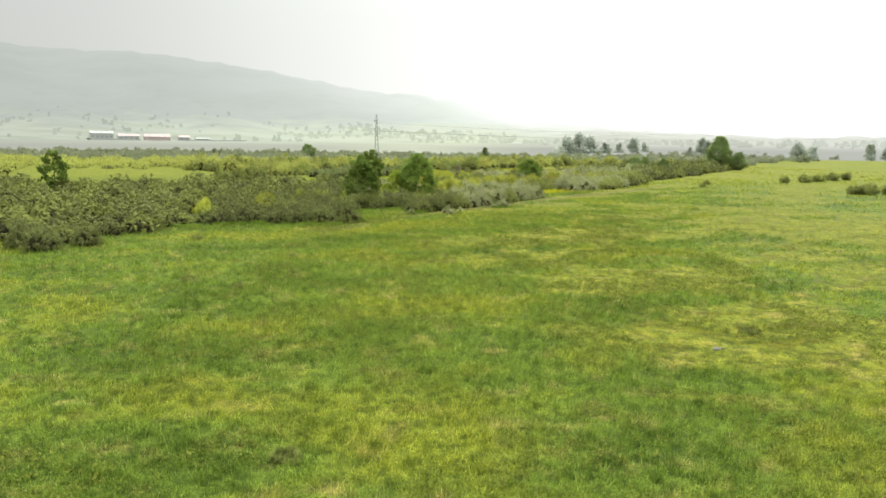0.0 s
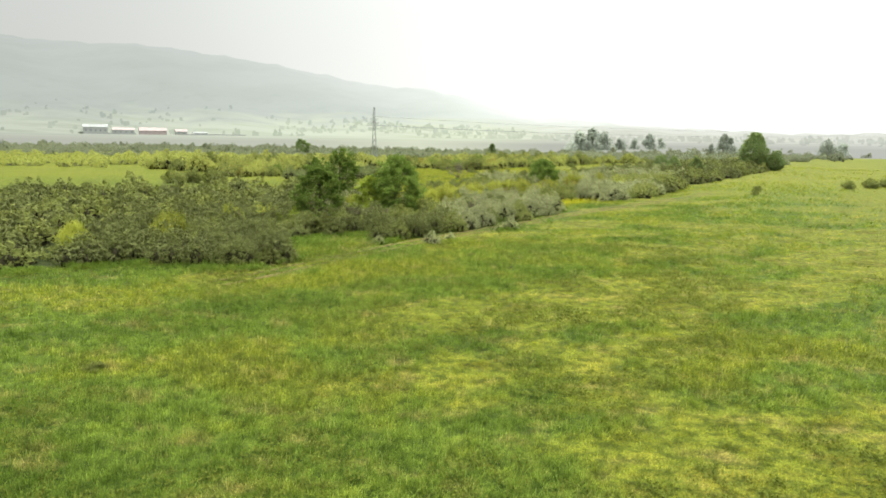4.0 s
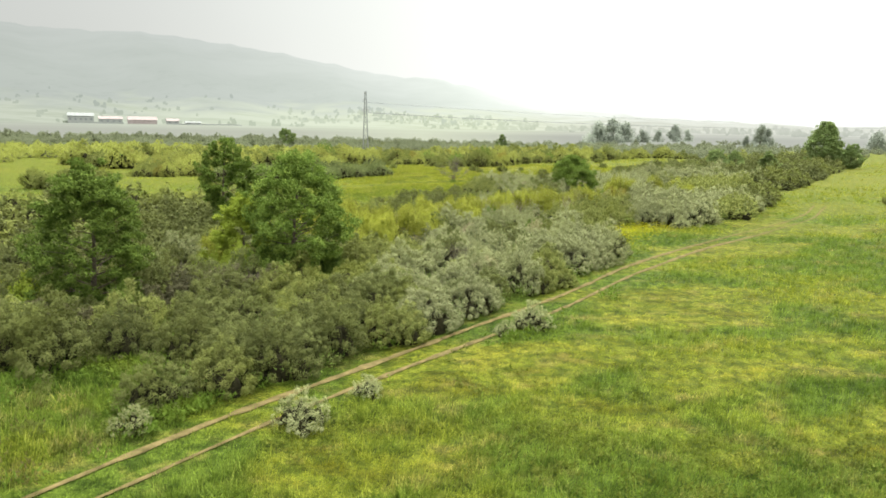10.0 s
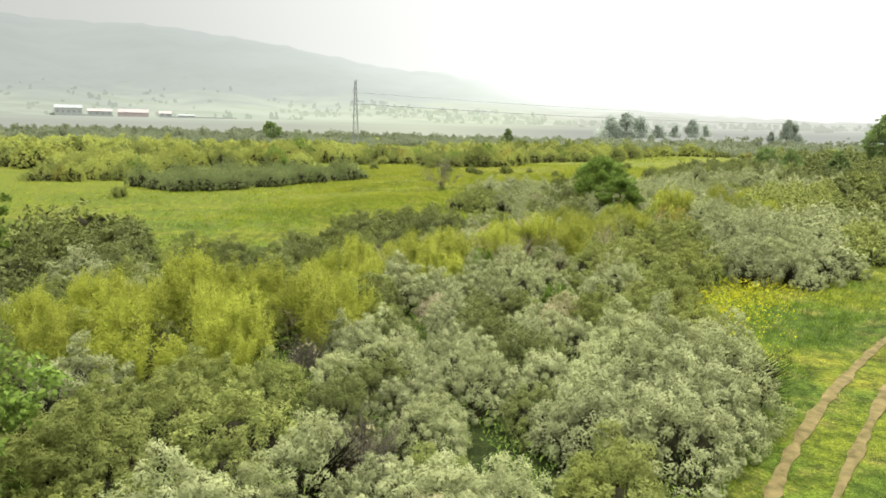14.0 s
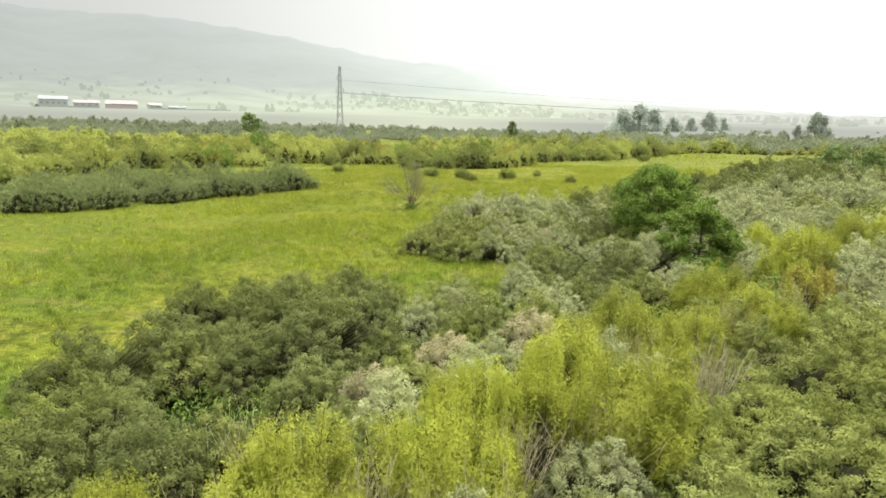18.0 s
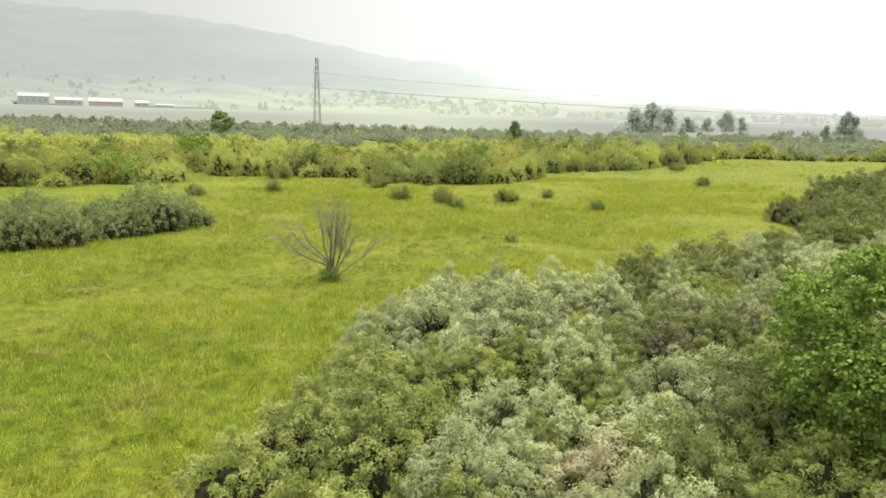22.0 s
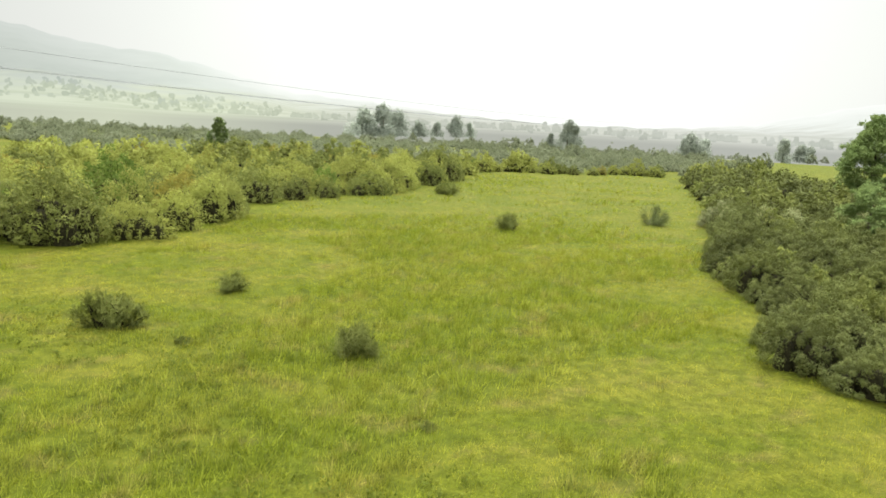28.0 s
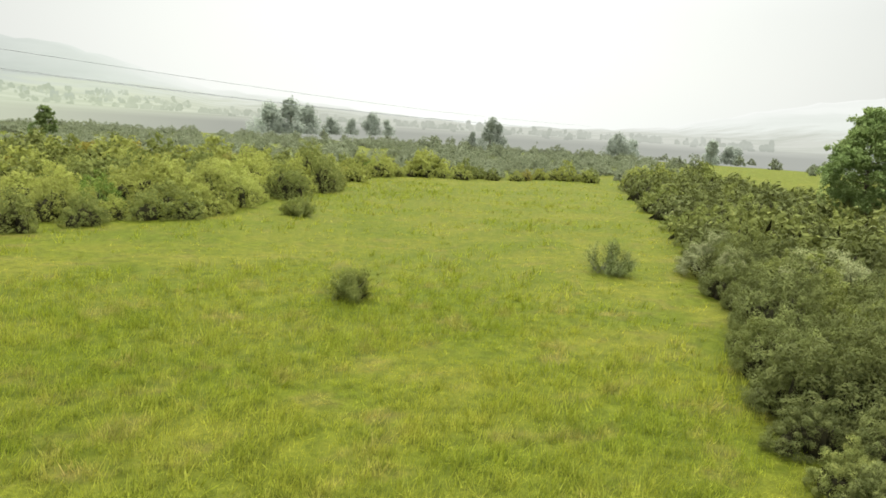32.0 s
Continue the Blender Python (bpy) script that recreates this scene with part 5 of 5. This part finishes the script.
for kind, x, y, s in ((2, 12.8, 239.6, 1.0), (0, 15.6, 241.6, 1.05), (2, 18.4, 241.6, 1.05), (0, 21.2, 241.4, 1.1), (1, 13.4, 237.0, 1.1), (0, 10.6, 233.6, 1.0), (1, 16.6, 239.0, 1.15), (2, 19.4, 239.2, 1.1), (6, 24.8, 246.6, 1.2), (6, 27.6, 248.6, 1.3), (5, 26.4, 245.0, 1.2), (6, 30.4, 250.4, 1.35), (6, 33.6, 251.0, 1.2),
                      (6, 0.3, 202.6, 0.85), (6, 2.8, 203.2, 0.9), (6, 5.4, 204.4, 0.85), (6, -1.8, 201.0, 0.9), (5, 3.8, 200.9, 0.9), (6, 1.2, 200.0, 0.9), (5, 7.4, 205.4, 0.8),
                      (5, -3.4, 122.6, 1.0), (0, -1.6, 125.0, 1.0), (2, 0.6, 127.6, 1.05), (5, 3.0, 130.4, 1.0), (0, 5.2, 133.4, 1.0), (6, -5.6, 120.8, 0.8)):
    bush_copy(kind, x, y, s, rng.uniform(0, 360), s)

bare_bush = None
for x, y, s in ((6.5, 150.5, 0.9), (-9.5, 139.5, 1.1), (-7.2, 138.2, 1.0), (-12, 140.5, 1.1), (2.5, 160, 0.8), (29.5, 216.5, 1.0), (32.5, 222, 0.9), (25, 240.5, 0.9), (29.5, 237, 1.0), (14.5, 166, 0.8)):
    m = at(x, y, s, rng.uniform(0, 360))
    if bare_bush is None:
        g = np.random.default_rng(430)
        bits = []
        for _ in range(150):
            a = g.uniform(0, 6.28)
            e = np.array([math.cos(a) * g.uniform(0.3, 1.5), math.sin(a) * g.uniform(0.3, 1.5), g.uniform(1.0, 2.5)])
            f = np.array([math.cos(a) * 0.25, math.sin(a) * 0.25, -0.05])
            mid = (f + e) / 2 + g.normal(size=3) * 0.12
            bits.append(bough(g, [f, mid, e], 0.022, 0.006, 3))
            for _ in range(4):
                w = mid + (e - mid) * g.uniform(0, 1)
                bits.append(stick(w, w + g.normal(size=3) * 0.25 + (0, 0, 0.15), 0.009, 0.003, 3))
        bare_bush = tagged(new("bare_bush"), "leafless brown bush of tangled dry twigs", "dead brush", "bare bushes")
        part("twig_tangle", mesh_of("twig_tangle", *join(bits), M_DEADWOOD), bare_bush)
        k = 110
        spots = unit(g.normal(size=(k, 3)) + (0, 0, 0.8)) * (1.3, 1.3, 2.2)
        part("leaf_remnant", mesh_of("leaf_remnant", *leaves(g, np.abs(spots) * np.sign(g.normal(size=(k, 3))) * (1, 1, 0) + np.abs(spots) * (0, 0, 1), unit(g.normal(size=(k, 3))), 0.2, 0.05), M_CREAM), bare_bush, "few dry cream leaves")["kind"] = "stuff"
        bare_bush.matrix_world = m
    else:
        copy_thing(bare_bush, m)

# ---- scattered single bushes ----
low_green = plant("small_bush", willow_bush(340, 1.15, 1.3, 110, 34, 0.19, 0.017, start=0.02, inner=16), M_OLIVEDARK, M_TWIG_SHADE, "small olive-green bush standing alone in the grass", "bush", "single bushes")
dark_tuft = plant("small_bush", willow_bush(341, 1.0, 0.75, 90, 34, 0.19, 0.022, start=0.02, inner=10), M_OLIVEDARK, M_TWIG_SHADE, "olive-green tussock in the pasture grass", "bush", "single bushes")
silver_small = plant("small_bush", thicket_bush(342, 1.1, 1.5, 120, 50, 0.085, 0.02, 6, False, 120, 0.15), M_SILVER, M_TWIG_SHADE, "small silver-leaved buckthorn beside the track", "bush", "single bushes")
used = set()
for kind, x, y, s in (
    (0, -21.5, 291, 1.3), (0, -13.3, 299, 1.2), (0, -18.4, 318.5, 1.6), (0, 4, 295.3, 1.2), (0, 9.6, 292, 1.3), (0, 18, 295.4, 1.15), (0, 23.8, 302.2, 0.75), (0, 29.1, 289.8, 0.95), (0, 53.5, 327.5, 1.2), (0, 58.2, 361.5, 1.3), (1, 17.4, 266.5, 0.7), (1, 29.6, 281.5, 0.5), (1, 21.5, 292.7, 0.6), (0, 11.5, 288.5, 0.9), (0, -1, 309, 1.4),
    (1, -21.6, 58.5, 1.1), (1, -16.8, 56, 0.85), (1, -25.9, 60.5, 0.7), (1, -15.9, 72.1, 0.9), (1, 20.4, 44.9, 1.0), (1, -5.9, 25.2, 0.9), (1, -30.2, 85.3, 1.2), (1, 5.3, 110, 0.9), (1, -4.4, 103.5, 0.7), (1, -6.6, 93.4, 0.6), (1, 2.9, 105.8, 0.6),
    (2, 0.8, 119.3, 1.0), (2, 3.0, 122.5, 0.65), (2, 11.3, 134, 1.15), (2, 9.6, 132.4, 0.6), (1, -11.3, 122.2, 0.8), (1, -11.1, 118.7, 0.7), (1, -14.2, 121.3, 0.7), (1, -9.1, 117.8, 0.9), (1, -10.7, 114, 0.7), (1, -9.4, 114.2, 0.8), (1, -7.8, 119, 0.9), (1, -9.7, 123.1, 0.5), (1, -6.4, 118.8, 0.7), (2, -5.4, 118.3, 0.7), (2, 34, 180, 1.0), (2, 18.3, 161.5, 1.1), (2, 20.3, 159.5, 1.0), (2, 19.0, 157.5, 0.8),
    (0, -77, 190, 1.4), (0, -59, 217, 2.6), (0, -64, 219, 2.4), (0, -68, 214, 2.3), (0, -40, 228, 1.1), (0, -18.6, 257, 1.2),
    (0, 106, 180, 1.7), (0, 110, 181, 2.0), (0, 115, 180, 1.8), (0, 112, 230, 1.6), (0, 121, 236, 1.9), (0, 130, 243, 1.9), (0, 138, 250, 2.0), (0, 146, 254, 1.9), (0, 82, 218, 1.0), (0, 76, 205, 0.9)):
    src = (low_green, dark_tuft, silver_small)[kind]
    m = at(x, y, s, rng.uniform(0, 360))
    if kind in used:
        copy_thing(src, m)
    else:
        src.matrix_world = m
        used.add(kind)
spiky = plant("spiky_shrub", willow_bush(345, 2.0, 2.6, 70, 70, 0.16, 0.03, start=0.12, inner=60), M_BLUEGREEN, M_PALETWIG, "silvery blue-green many-stemmed shrub alone in the meadow", "bush")
spiky.matrix_world = at(74.2, 331.5, 1.05, 20)

# ---- willow scrub beyond the inner meadow ----
wx, wy = scatter(rng, WOOD, 4.5)
depth = np.min(np.hypot(wx[:, None] - np.array([p[0] for p in WOOD[4:24]]), wy[:, None] - np.array([p[1] for p in WOOD[4:24]])), axis=1)
front = (depth < 52) & (wy < 430) & (wx > -110)
gap = np.array([noise.noise(Vector((a * 0.045, b * 0.045, 2))) for a, b in zip(wx, wy)])
front &= gap > -0.5
WILD = [light_bush(260 + i, 2.4, 3.1, 60, 14, 0.42, 0.13, 5, True) for i in range(4)]
fx, fy = wx[front], wy[front]
kindf = np.array([noise.noise(Vector((a * 0.05, b * 0.05, 7))) for a, b in zip(fx, fy)]) + rng.uniform(-0.25, 0.25, len(fx))
silver_front = ((fx > -3) & (fx < 14) & (fy < 322))
pick_tint = rng.uniform(0, 1, len(fx)) + 0.5 * np.array([noise.noise(Vector((a * 0.11, b * 0.11, 31))) for a, b in zip(fx, fy)])
tone = np.where(silver_front | (kindf <= -0.3), 0, np.where(pick_tint < 0.68, 1, np.where(pick_tint < 0.88, 2, np.where(pick_tint < 0.97, 3, 4))))
big = rng.uniform(0.6, 1.45, len(fx)) * np.where(rng.uniform(0, 1, len(fx)) < 0.16, 1.35, 1.0)
EDGE_LABELS = ["grey-green silver-leaved bush at the edge of the scrub", "rounded olive yellow-green willow bush edging the meadow", "darker olive willow bush in the scrub", "rust-tinted olive bush in the willow scrub", "fresh dark green bush in the willow scrub"]
EDGE_MATS = [M_GREYGREEN, M_OLIVE, M_OLIVEDARK, M_RUST, M_GREEN]
EDGE_FORMS = [thicket_bush(250 + i, r, h, 185, 42, 0.19, 0.038, 7, False, 200, 0.33, True, 0.03, True, 1.35) for i, (r, h) in enumerate(((2.5, 3.0), (2.9, 2.7), (2.2, 3.3)))]
EDGE_MESHES = {(k, i): (mesh_of("foliage", *f[0], mat), mesh_of("woody_stem", *f[1], M_TWIG_SHADE)) for k, mat in enumerate(EDGE_MATS) for i, f in enumerate(EDGE_FORMS)}
rank = np.argsort(depth[front] + 0.25 * np.maximum(fy - 330, 0))[:290]
edge_pick = np.zeros(len(fx), bool)
edge_pick[rank] = True
for j in rank:
    root = tagged(new("scrub_bush"), EDGE_LABELS[tone[j]], "bush", "scrub edge bushes")
    leaf, stem = EDGE_MESHES[int(tone[j]), int(rng.integers(0, 3))]
    part("foliage", leaf, root)
    part("woody_stem", stem, root)["kind"] = "stuff"
    root.matrix_world = at(fx[j], fy[j], big[j], rng.uniform(0, 360), None, big[j] * rng.uniform(0.85, 1.15))
for k, mat, nm, lab in ((0, M_GREYGREEN, "grey_scrub", "grey-green silver-leaved bushes within the willow scrub"), (1, M_OLIVE, "willow_scrub", "olive yellow-green willow scrub behind the meadow"), (2, M_OLIVEDARK, "dark_willow_scrub", "darker olive willow bushes mixed into the scrub"), (3, M_RUST, "rusty_scrub", "rust-tinted olive bushes mixed into the scrub"), (4, M_GREEN, "green_scrub", "fresh dark green bushes mixed into the scrub")):
    pick = (tone == k) & ~edge_pick
    if pick.sum():
        spread_stuff(nm, WILD, fx[pick], fy[pick], big[pick], mat, lab, "scrub", seed=60 + k)
bx, by = scatter(rng, WOOD, 9.4)
bd = np.min(np.hypot(bx[:, None] - np.array([p[0] for p in WOOD[4:24]]), by[:, None] - np.array([p[1] for p in WOOD[4:24]])), axis=1)
back = ((bd >= 50) | (by >= 428) | (bx <= -108)) & (np.array([noise.noise(Vector((a * 0.03, b * 0.03, 4))) for a, b in zip(bx, by)]) > -0.14)
FARS = [light_bush(280 + i, 4.0, 3.4, 46, 13, 0.58, 0.22) for i in range(5)]
back &= (by < 520) | (rng.uniform(0, 1, len(bx)) < 0.6)
bx, by = bx[back], by[back]
# scrub this far out takes the leaf colour paled for haze
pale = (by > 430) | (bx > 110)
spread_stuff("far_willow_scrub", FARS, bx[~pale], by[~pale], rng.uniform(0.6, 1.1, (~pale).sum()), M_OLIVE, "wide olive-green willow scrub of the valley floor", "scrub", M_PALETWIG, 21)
spread_stuff("misty_scrub", FARS, bx[pale], by[pale], rng.uniform(0.6, 1.2, pale.sum()), M_FARWOOD, "scrub of the far valley floor, paled grey-green for haze", "scrub", M_PALETWIG, 22)
# far wood lines on both sides
hx = np.concatenate([rng.uniform(-420, -60, 130), rng.uniform(150, 620, 170), rng.uniform(-320, 10, 60)])
hy = np.concatenate([rng.uniform(480, 660, 130), rng.uniform(500, 900, 170), rng.uniform(520, 640, 60)])
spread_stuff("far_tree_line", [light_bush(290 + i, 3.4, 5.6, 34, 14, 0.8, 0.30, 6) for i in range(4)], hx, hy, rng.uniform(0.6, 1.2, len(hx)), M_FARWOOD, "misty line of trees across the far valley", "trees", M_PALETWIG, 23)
# scrub west of the thicket, beyond the side field
SIDE = [(-420, 200), (-140, 190), (-165, 282), (-230, 298), (-420, 298)]
sx, sy = scatter(rng, SIDE, 9.0)
spread_stuff("side_scrub", FARS, sx, sy, rng.uniform(0.6, 1.0, len(sx)), M_OLIVE, "olive scrub beyond the side field", "scrub", seed=24)


# ---- stones in the pasture ----
for i, (x, y, r) in enumerate(((16.6, 41.0, 0.26), (17.1, 41.2, 0.14))):
    ob = tagged(new("field_stone", mesh_of("field_stone", *lump(np.random.default_rng(440 + i), (0, 0, 0.08), (r, r * 0.7, r * 0.5), 6, 9, 0.15), M_STONE)), "pale grey field stone lying in the pasture grass", "stone", "field stones")
    ob.matrix_world = at(x, y, 1, 35 * i)

# ---- grass, flowers ----
def grow(seed, n, x0, x1, y0, y1, height, width, tuft=5, spread=0.12):
    g = np.random.default_rng(seed)
    cx, cy = g.uniform(x0, x1, n) + g.normal(0, 5.0, n), g.uniform(y0, y1, n) + g.normal(0, 7.0, n)
    ok = ~inside(cx, cy, BELT) & ~inside(cx, cy, WOOD) & ~inside(cx, cy, ISLAND)
    cx, cy = cx[ok], cy[ok]
    step = TRACK[::3]
    sn = TRACK_N[::3]
    near_t = np.where((cx > -35) & (cx < 70) & (cy > 75) & (cy < 220))[0]
    drop, trod = np.zeros(len(cx), bool), np.full(len(cx), 9.0)
    for i in range(0, len(near_t), 4000):
        j = near_t[i:i + 4000]
        for s in (-0.85, 0.85):
            q = step + sn * s
            dd = np.min((cx[j][:, None] - q[:, 0]) ** 2 + (cy[j][:, None] - q[:, 1]) ** 2, axis=1)
            drop[j] |= dd < 0.34 ** 2
            trod[j] = np.minimum(trod[j], np.sqrt(dd))
    cx, cy, trod = cx[~drop], cy[~drop], trod[~drop]
    k = np.repeat(np.arange(len(cx)), tuft)
    bx, by = cx[k] + g.normal(0, spread, len(k)), cy[k] + g.normal(0, spread, len(k))
    base = np.stack([bx, by, ground_z(bx, by) - 0.02], 1)
    size = (g.uniform(0.55, 1.3, len(cx)) * (0.62 + 0.75 * lushness(cx, cy)) * np.clip(0.3 + 0.4 * (trod - 0.4), 0.3, 1.0))[k][:, None]
    way = unit(g.normal(size=(len(k), 3)) * 0.38 + (0.12, 0.04, 0.9))
    v, t = leaves(g, base, way, height, width, False, unit(g.normal(size=base.shape) * 0.3 + (0, 0, 1)))
    v = (v.reshape(-1, 3, 3) - base[:, None]) * size[:, :, None] + base[:, None]
    return v.reshape(-1, 3), t


fields = [grow(500, 62000, -18, 26, 14, 130, 0.26, 0.013, 8, 0.15), grow(501, 20000, 26, 66, 20, 210, 0.30, 0.024, 6, 0.2), grow(502, 16000, -60, -18, 25, 125, 0.30, 0.024, 6, 0.2),
          grow(503, 84000, -16, 62, 205, 330, 0.30, 0.012, 8, 0.14), grow(504, 14000, -60, 100, 180, 420, 0.36, 0.03, 6, 0.22), grow(505, 28000, -14, 48, 100, 192, 0.27, 0.014, 7, 0.15), grow(506, 12000, 60, 200, 60, 420, 0.42, 0.05, 5, 0.3),
          grow(508, 4200, -18, 26, 14, 130, 0.42, 0.014, 26, 0.2), grow(509, 4600, -16, 62, 205, 330, 0.42, 0.014, 26, 0.2),
          grow(507, 5000, -24, 4, 100, 125, 0.5, 0.02, 8, 0.14)]
blades = mesh_of("grass", *join(fields), M_BLADES)
spots = np.empty(len(blades.vertices) * 3, np.float32)
blades.vertices.foreach_get("co", spots)
blades.attributes.new("lush", "FLOAT", "POINT").data.foreach_set("value", lushness(spots[0::3], spots[1::3]).astype(np.float32))
tagged(new("grass", blades), "mixed meadow grass, green and straw-tipped", "grass", kind="stuff")


def herbs(seed, n):
    """Broad fresh leaves crowding along the foot of the thicket."""
    g = np.random.default_rng(seed)
    edge = curve_points([(-45, 84), (-38, 97), (-27, 104), (-14, 102.5), (-12.5, 105), (-17, 113), (-14, 123), (-9, 126), (-6, 120.8), (-1, 121), (2, 126), (6, 131), (9, 133), (12, 138), (16, 144), (21, 156), (24, 166)], 0.3)
    p = edge[g.integers(0, len(edge), n)] + g.normal(size=(n, 2)) * 0.9 + (0.3, -0.4)
    keep = np.array([noise.noise(Vector((a * 0.22, b * 0.22, 44))) for a, b in p]) > -0.08
    keep &= np.min(np.hypot(p[:, :1] - TRACK[::4, 0], p[:, 1:] - TRACK[::4, 1]), axis=1) > 1.9
    p = p[keep]
    k = np.repeat(np.arange(len(p)), 9)
    base = np.stack([p[k, 0] + g.normal(0, 0.16, len(k)), p[k, 1] + g.normal(0, 0.16, len(k)), g.uniform(0.05, 0.5, len(k))], 1)
    base[:, 2] += ground_z(base[:, 0], base[:, 1])
    return leaves(g, base, unit(g.normal(size=(len(k), 3)) * 0.7 + (0, 0, 0.6)), 0.24, 0.05, False, unit(g.normal(size=(len(k), 3)) * 0.4 + (0, 0, 1)))


tagged(new("green_herbs", mesh_of("green_herbs", *herbs(515, 5200), M_HERB)), "fresh green herbs crowding the foot of the thicket", "herbs", kind="stuff")


def undergrowth(seed, n):
    """Rank green herbs that fill the gaps between the thicket's bushes."""
    g = np.random.default_rng(seed)
    p = np.stack([g.uniform(-20, 50, n), g.uniform(112, 262, n)], 1)
    p = p[inside(p[:, 0], p[:, 1], BELT)]
    p = p[np.min(np.hypot(p[:, :1] - TRACK[::4, 0], p[:, 1:] - TRACK[::4, 1]), axis=1) > 2.0]
    k = np.repeat(np.arange(len(p)), 14)
    tall = g.uniform(0.5, 1.3, len(p))[k]
    base = np.stack([p[k, 0] + g.normal(0, 0.25, len(k)), p[k, 1] + g.normal(0, 0.25, len(k)), g.uniform(0.05, 0.9, len(k)) * tall], 1)
    base[:, 2] += ground_z(base[:, 0], base[:, 1])
    return leaves(g, base, unit(g.normal(size=(len(k), 3)) * 0.7 + (0, 0, 0.6)), 0.17, 0.036, False, unit(g.normal(size=(len(k), 3)) * 0.4 + (0, 0, 1)))


tagged(new("undergrowth", mesh_of("undergrowth", *undergrowth(540, 30000), M_GREEN)), "rank green herbs between the thicket bushes", "herbs", kind="stuff")


def weeds(seed, n, x0, x1, y0, y1, leaf):
    """Low leafy clumps among the grass, gathered in drifts."""
    g = np.random.default_rng(seed)
    p = np.stack([g.uniform(x0, x1, n), g.uniform(y0, y1, n)], 1)
    drift = np.array([noise.noise(Vector((a * 0.16, b * 0.16, 61))) for a, b in p])
    p = p[(drift > 0.0) & ~inside(p[:, 0], p[:, 1], BELT)]
    size = g.uniform(0.5, 1.4, len(p))
    k = np.repeat(np.arange(len(p)), 16)
    off = g.normal(size=(len(k), 2)) * 0.2 * size[k][:, None]
    base = np.stack([p[k, 0] + off[:, 0], p[k, 1] + off[:, 1], g.uniform(0.04, 0.26, len(k)) * size[k]], 1)
    base[:, 2] += ground_z(base[:, 0], base[:, 1])
    return leaves(g, base, unit(g.normal(size=(len(k), 3)) + (0, 0, 0.25)), leaf, leaf * 0.34, False, unit(g.normal(size=(len(k), 3)) * 0.35 + (0, 0, 1)))


tagged(new("pasture_weeds", mesh_of("pasture_weeds", *join([weeds(516, 17000, -18, 30, 12, 120, 0.13), weeds(517, 6000, -12, 30, 200, 300, 0.12), weeds(518, 3000, -40, 50, 40, 130, 0.16)]), M_WEED)), "low leafy weeds among the pasture grass", "weeds", kind="stuff")


def rough(seed, n, height, leaf, count, spread):
    """Tall herbs and dry stems on the rough ground between the track and the thicket."""
    g = np.random.default_rng(seed)
    poly = [(-19, 90), (-14, 99), (-9, 106), (-5, 112), (-2.5, 116.5), (-4, 120), (-9, 124), (-14, 121), (-17, 112), (-14, 104), (-20, 101)]
    xs, ys = [p[0] for p in poly], [p[1] for p in poly]
    p = np.stack([g.uniform(min(xs), max(xs), n), g.uniform(min(ys), max(ys), n)], 1)
    lot = np.array([noise.noise(Vector((a * 0.35, b * 0.35, seed))) for a, b in p])
    lot[np.min(np.hypot(p[:, :1] - TRACK[::4, 0], p[:, 1:] - TRACK[::4, 1]), axis=1) < 1.8] = -1
    p = p[inside(p[:, 0], p[:, 1], poly) & (lot > 0.05)]
    k = np.repeat(np.arange(len(p)), count)
    base = np.stack([p[k, 0] + g.normal(0, spread, len(k)), p[k, 1] + g.normal(0, spread, len(k)), g.uniform(0.0, height, len(k))], 1)
    base[:, 2] += ground_z(base[:, 0], base[:, 1])
    return leaves(g, base, unit(g.normal(size=(len(k), 3)) * 0.6 + (0, 0, 0.7)), leaf, leaf * 0.16, False, unit(g.normal(size=(len(k), 3)) * 0.5 + (0, 0, 1)))


tagged(new("tall_herbs", mesh_of("tall_herbs", *rough(530, 1500, 0.5, 0.26, 18, 0.22), M_HERB)), "tall rank green herbs beside the wheel track", "herbs", kind="stuff")
tagged(new("dry_stems", mesh_of("dry_stems", *rough(531, 900, 0.28, 0.2, 16, 0.25), M_DRYHERB)), "dry tan stems and dead grass beside the track", "dry grass", kind="stuff")


def bloom(seed, n):
    g = np.random.default_rng(seed)
    s = g.uniform(0, 1, n)
    line = np.array([(17.5, 158.5), (20.5, 164), (22.5, 168.5), (26, 174), (30.5, 180)])
    p = np.stack([np.interp(s, np.linspace(0, 1, 5), line[:, 0]), np.interp(s, np.linspace(0, 1, 5), line[:, 1])], 1) + g.normal(size=(n, 2)) * (1.7, 1.9)
    base = np.stack([p[:, 0], p[:, 1], g.uniform(0.25, 0.75, n)], 1)
    return leaves(g, base, unit(g.normal(size=(n, 3)) + (0, 0, 0.4)), 0.10, 0.05)


tagged(new("yellow_flowers", mesh_of("yellow_flowers", *bloom(520, 5400), M_FLOWER)), "drift of bright yellow wildflowers along the thicket", "flowers", kind="stuff")
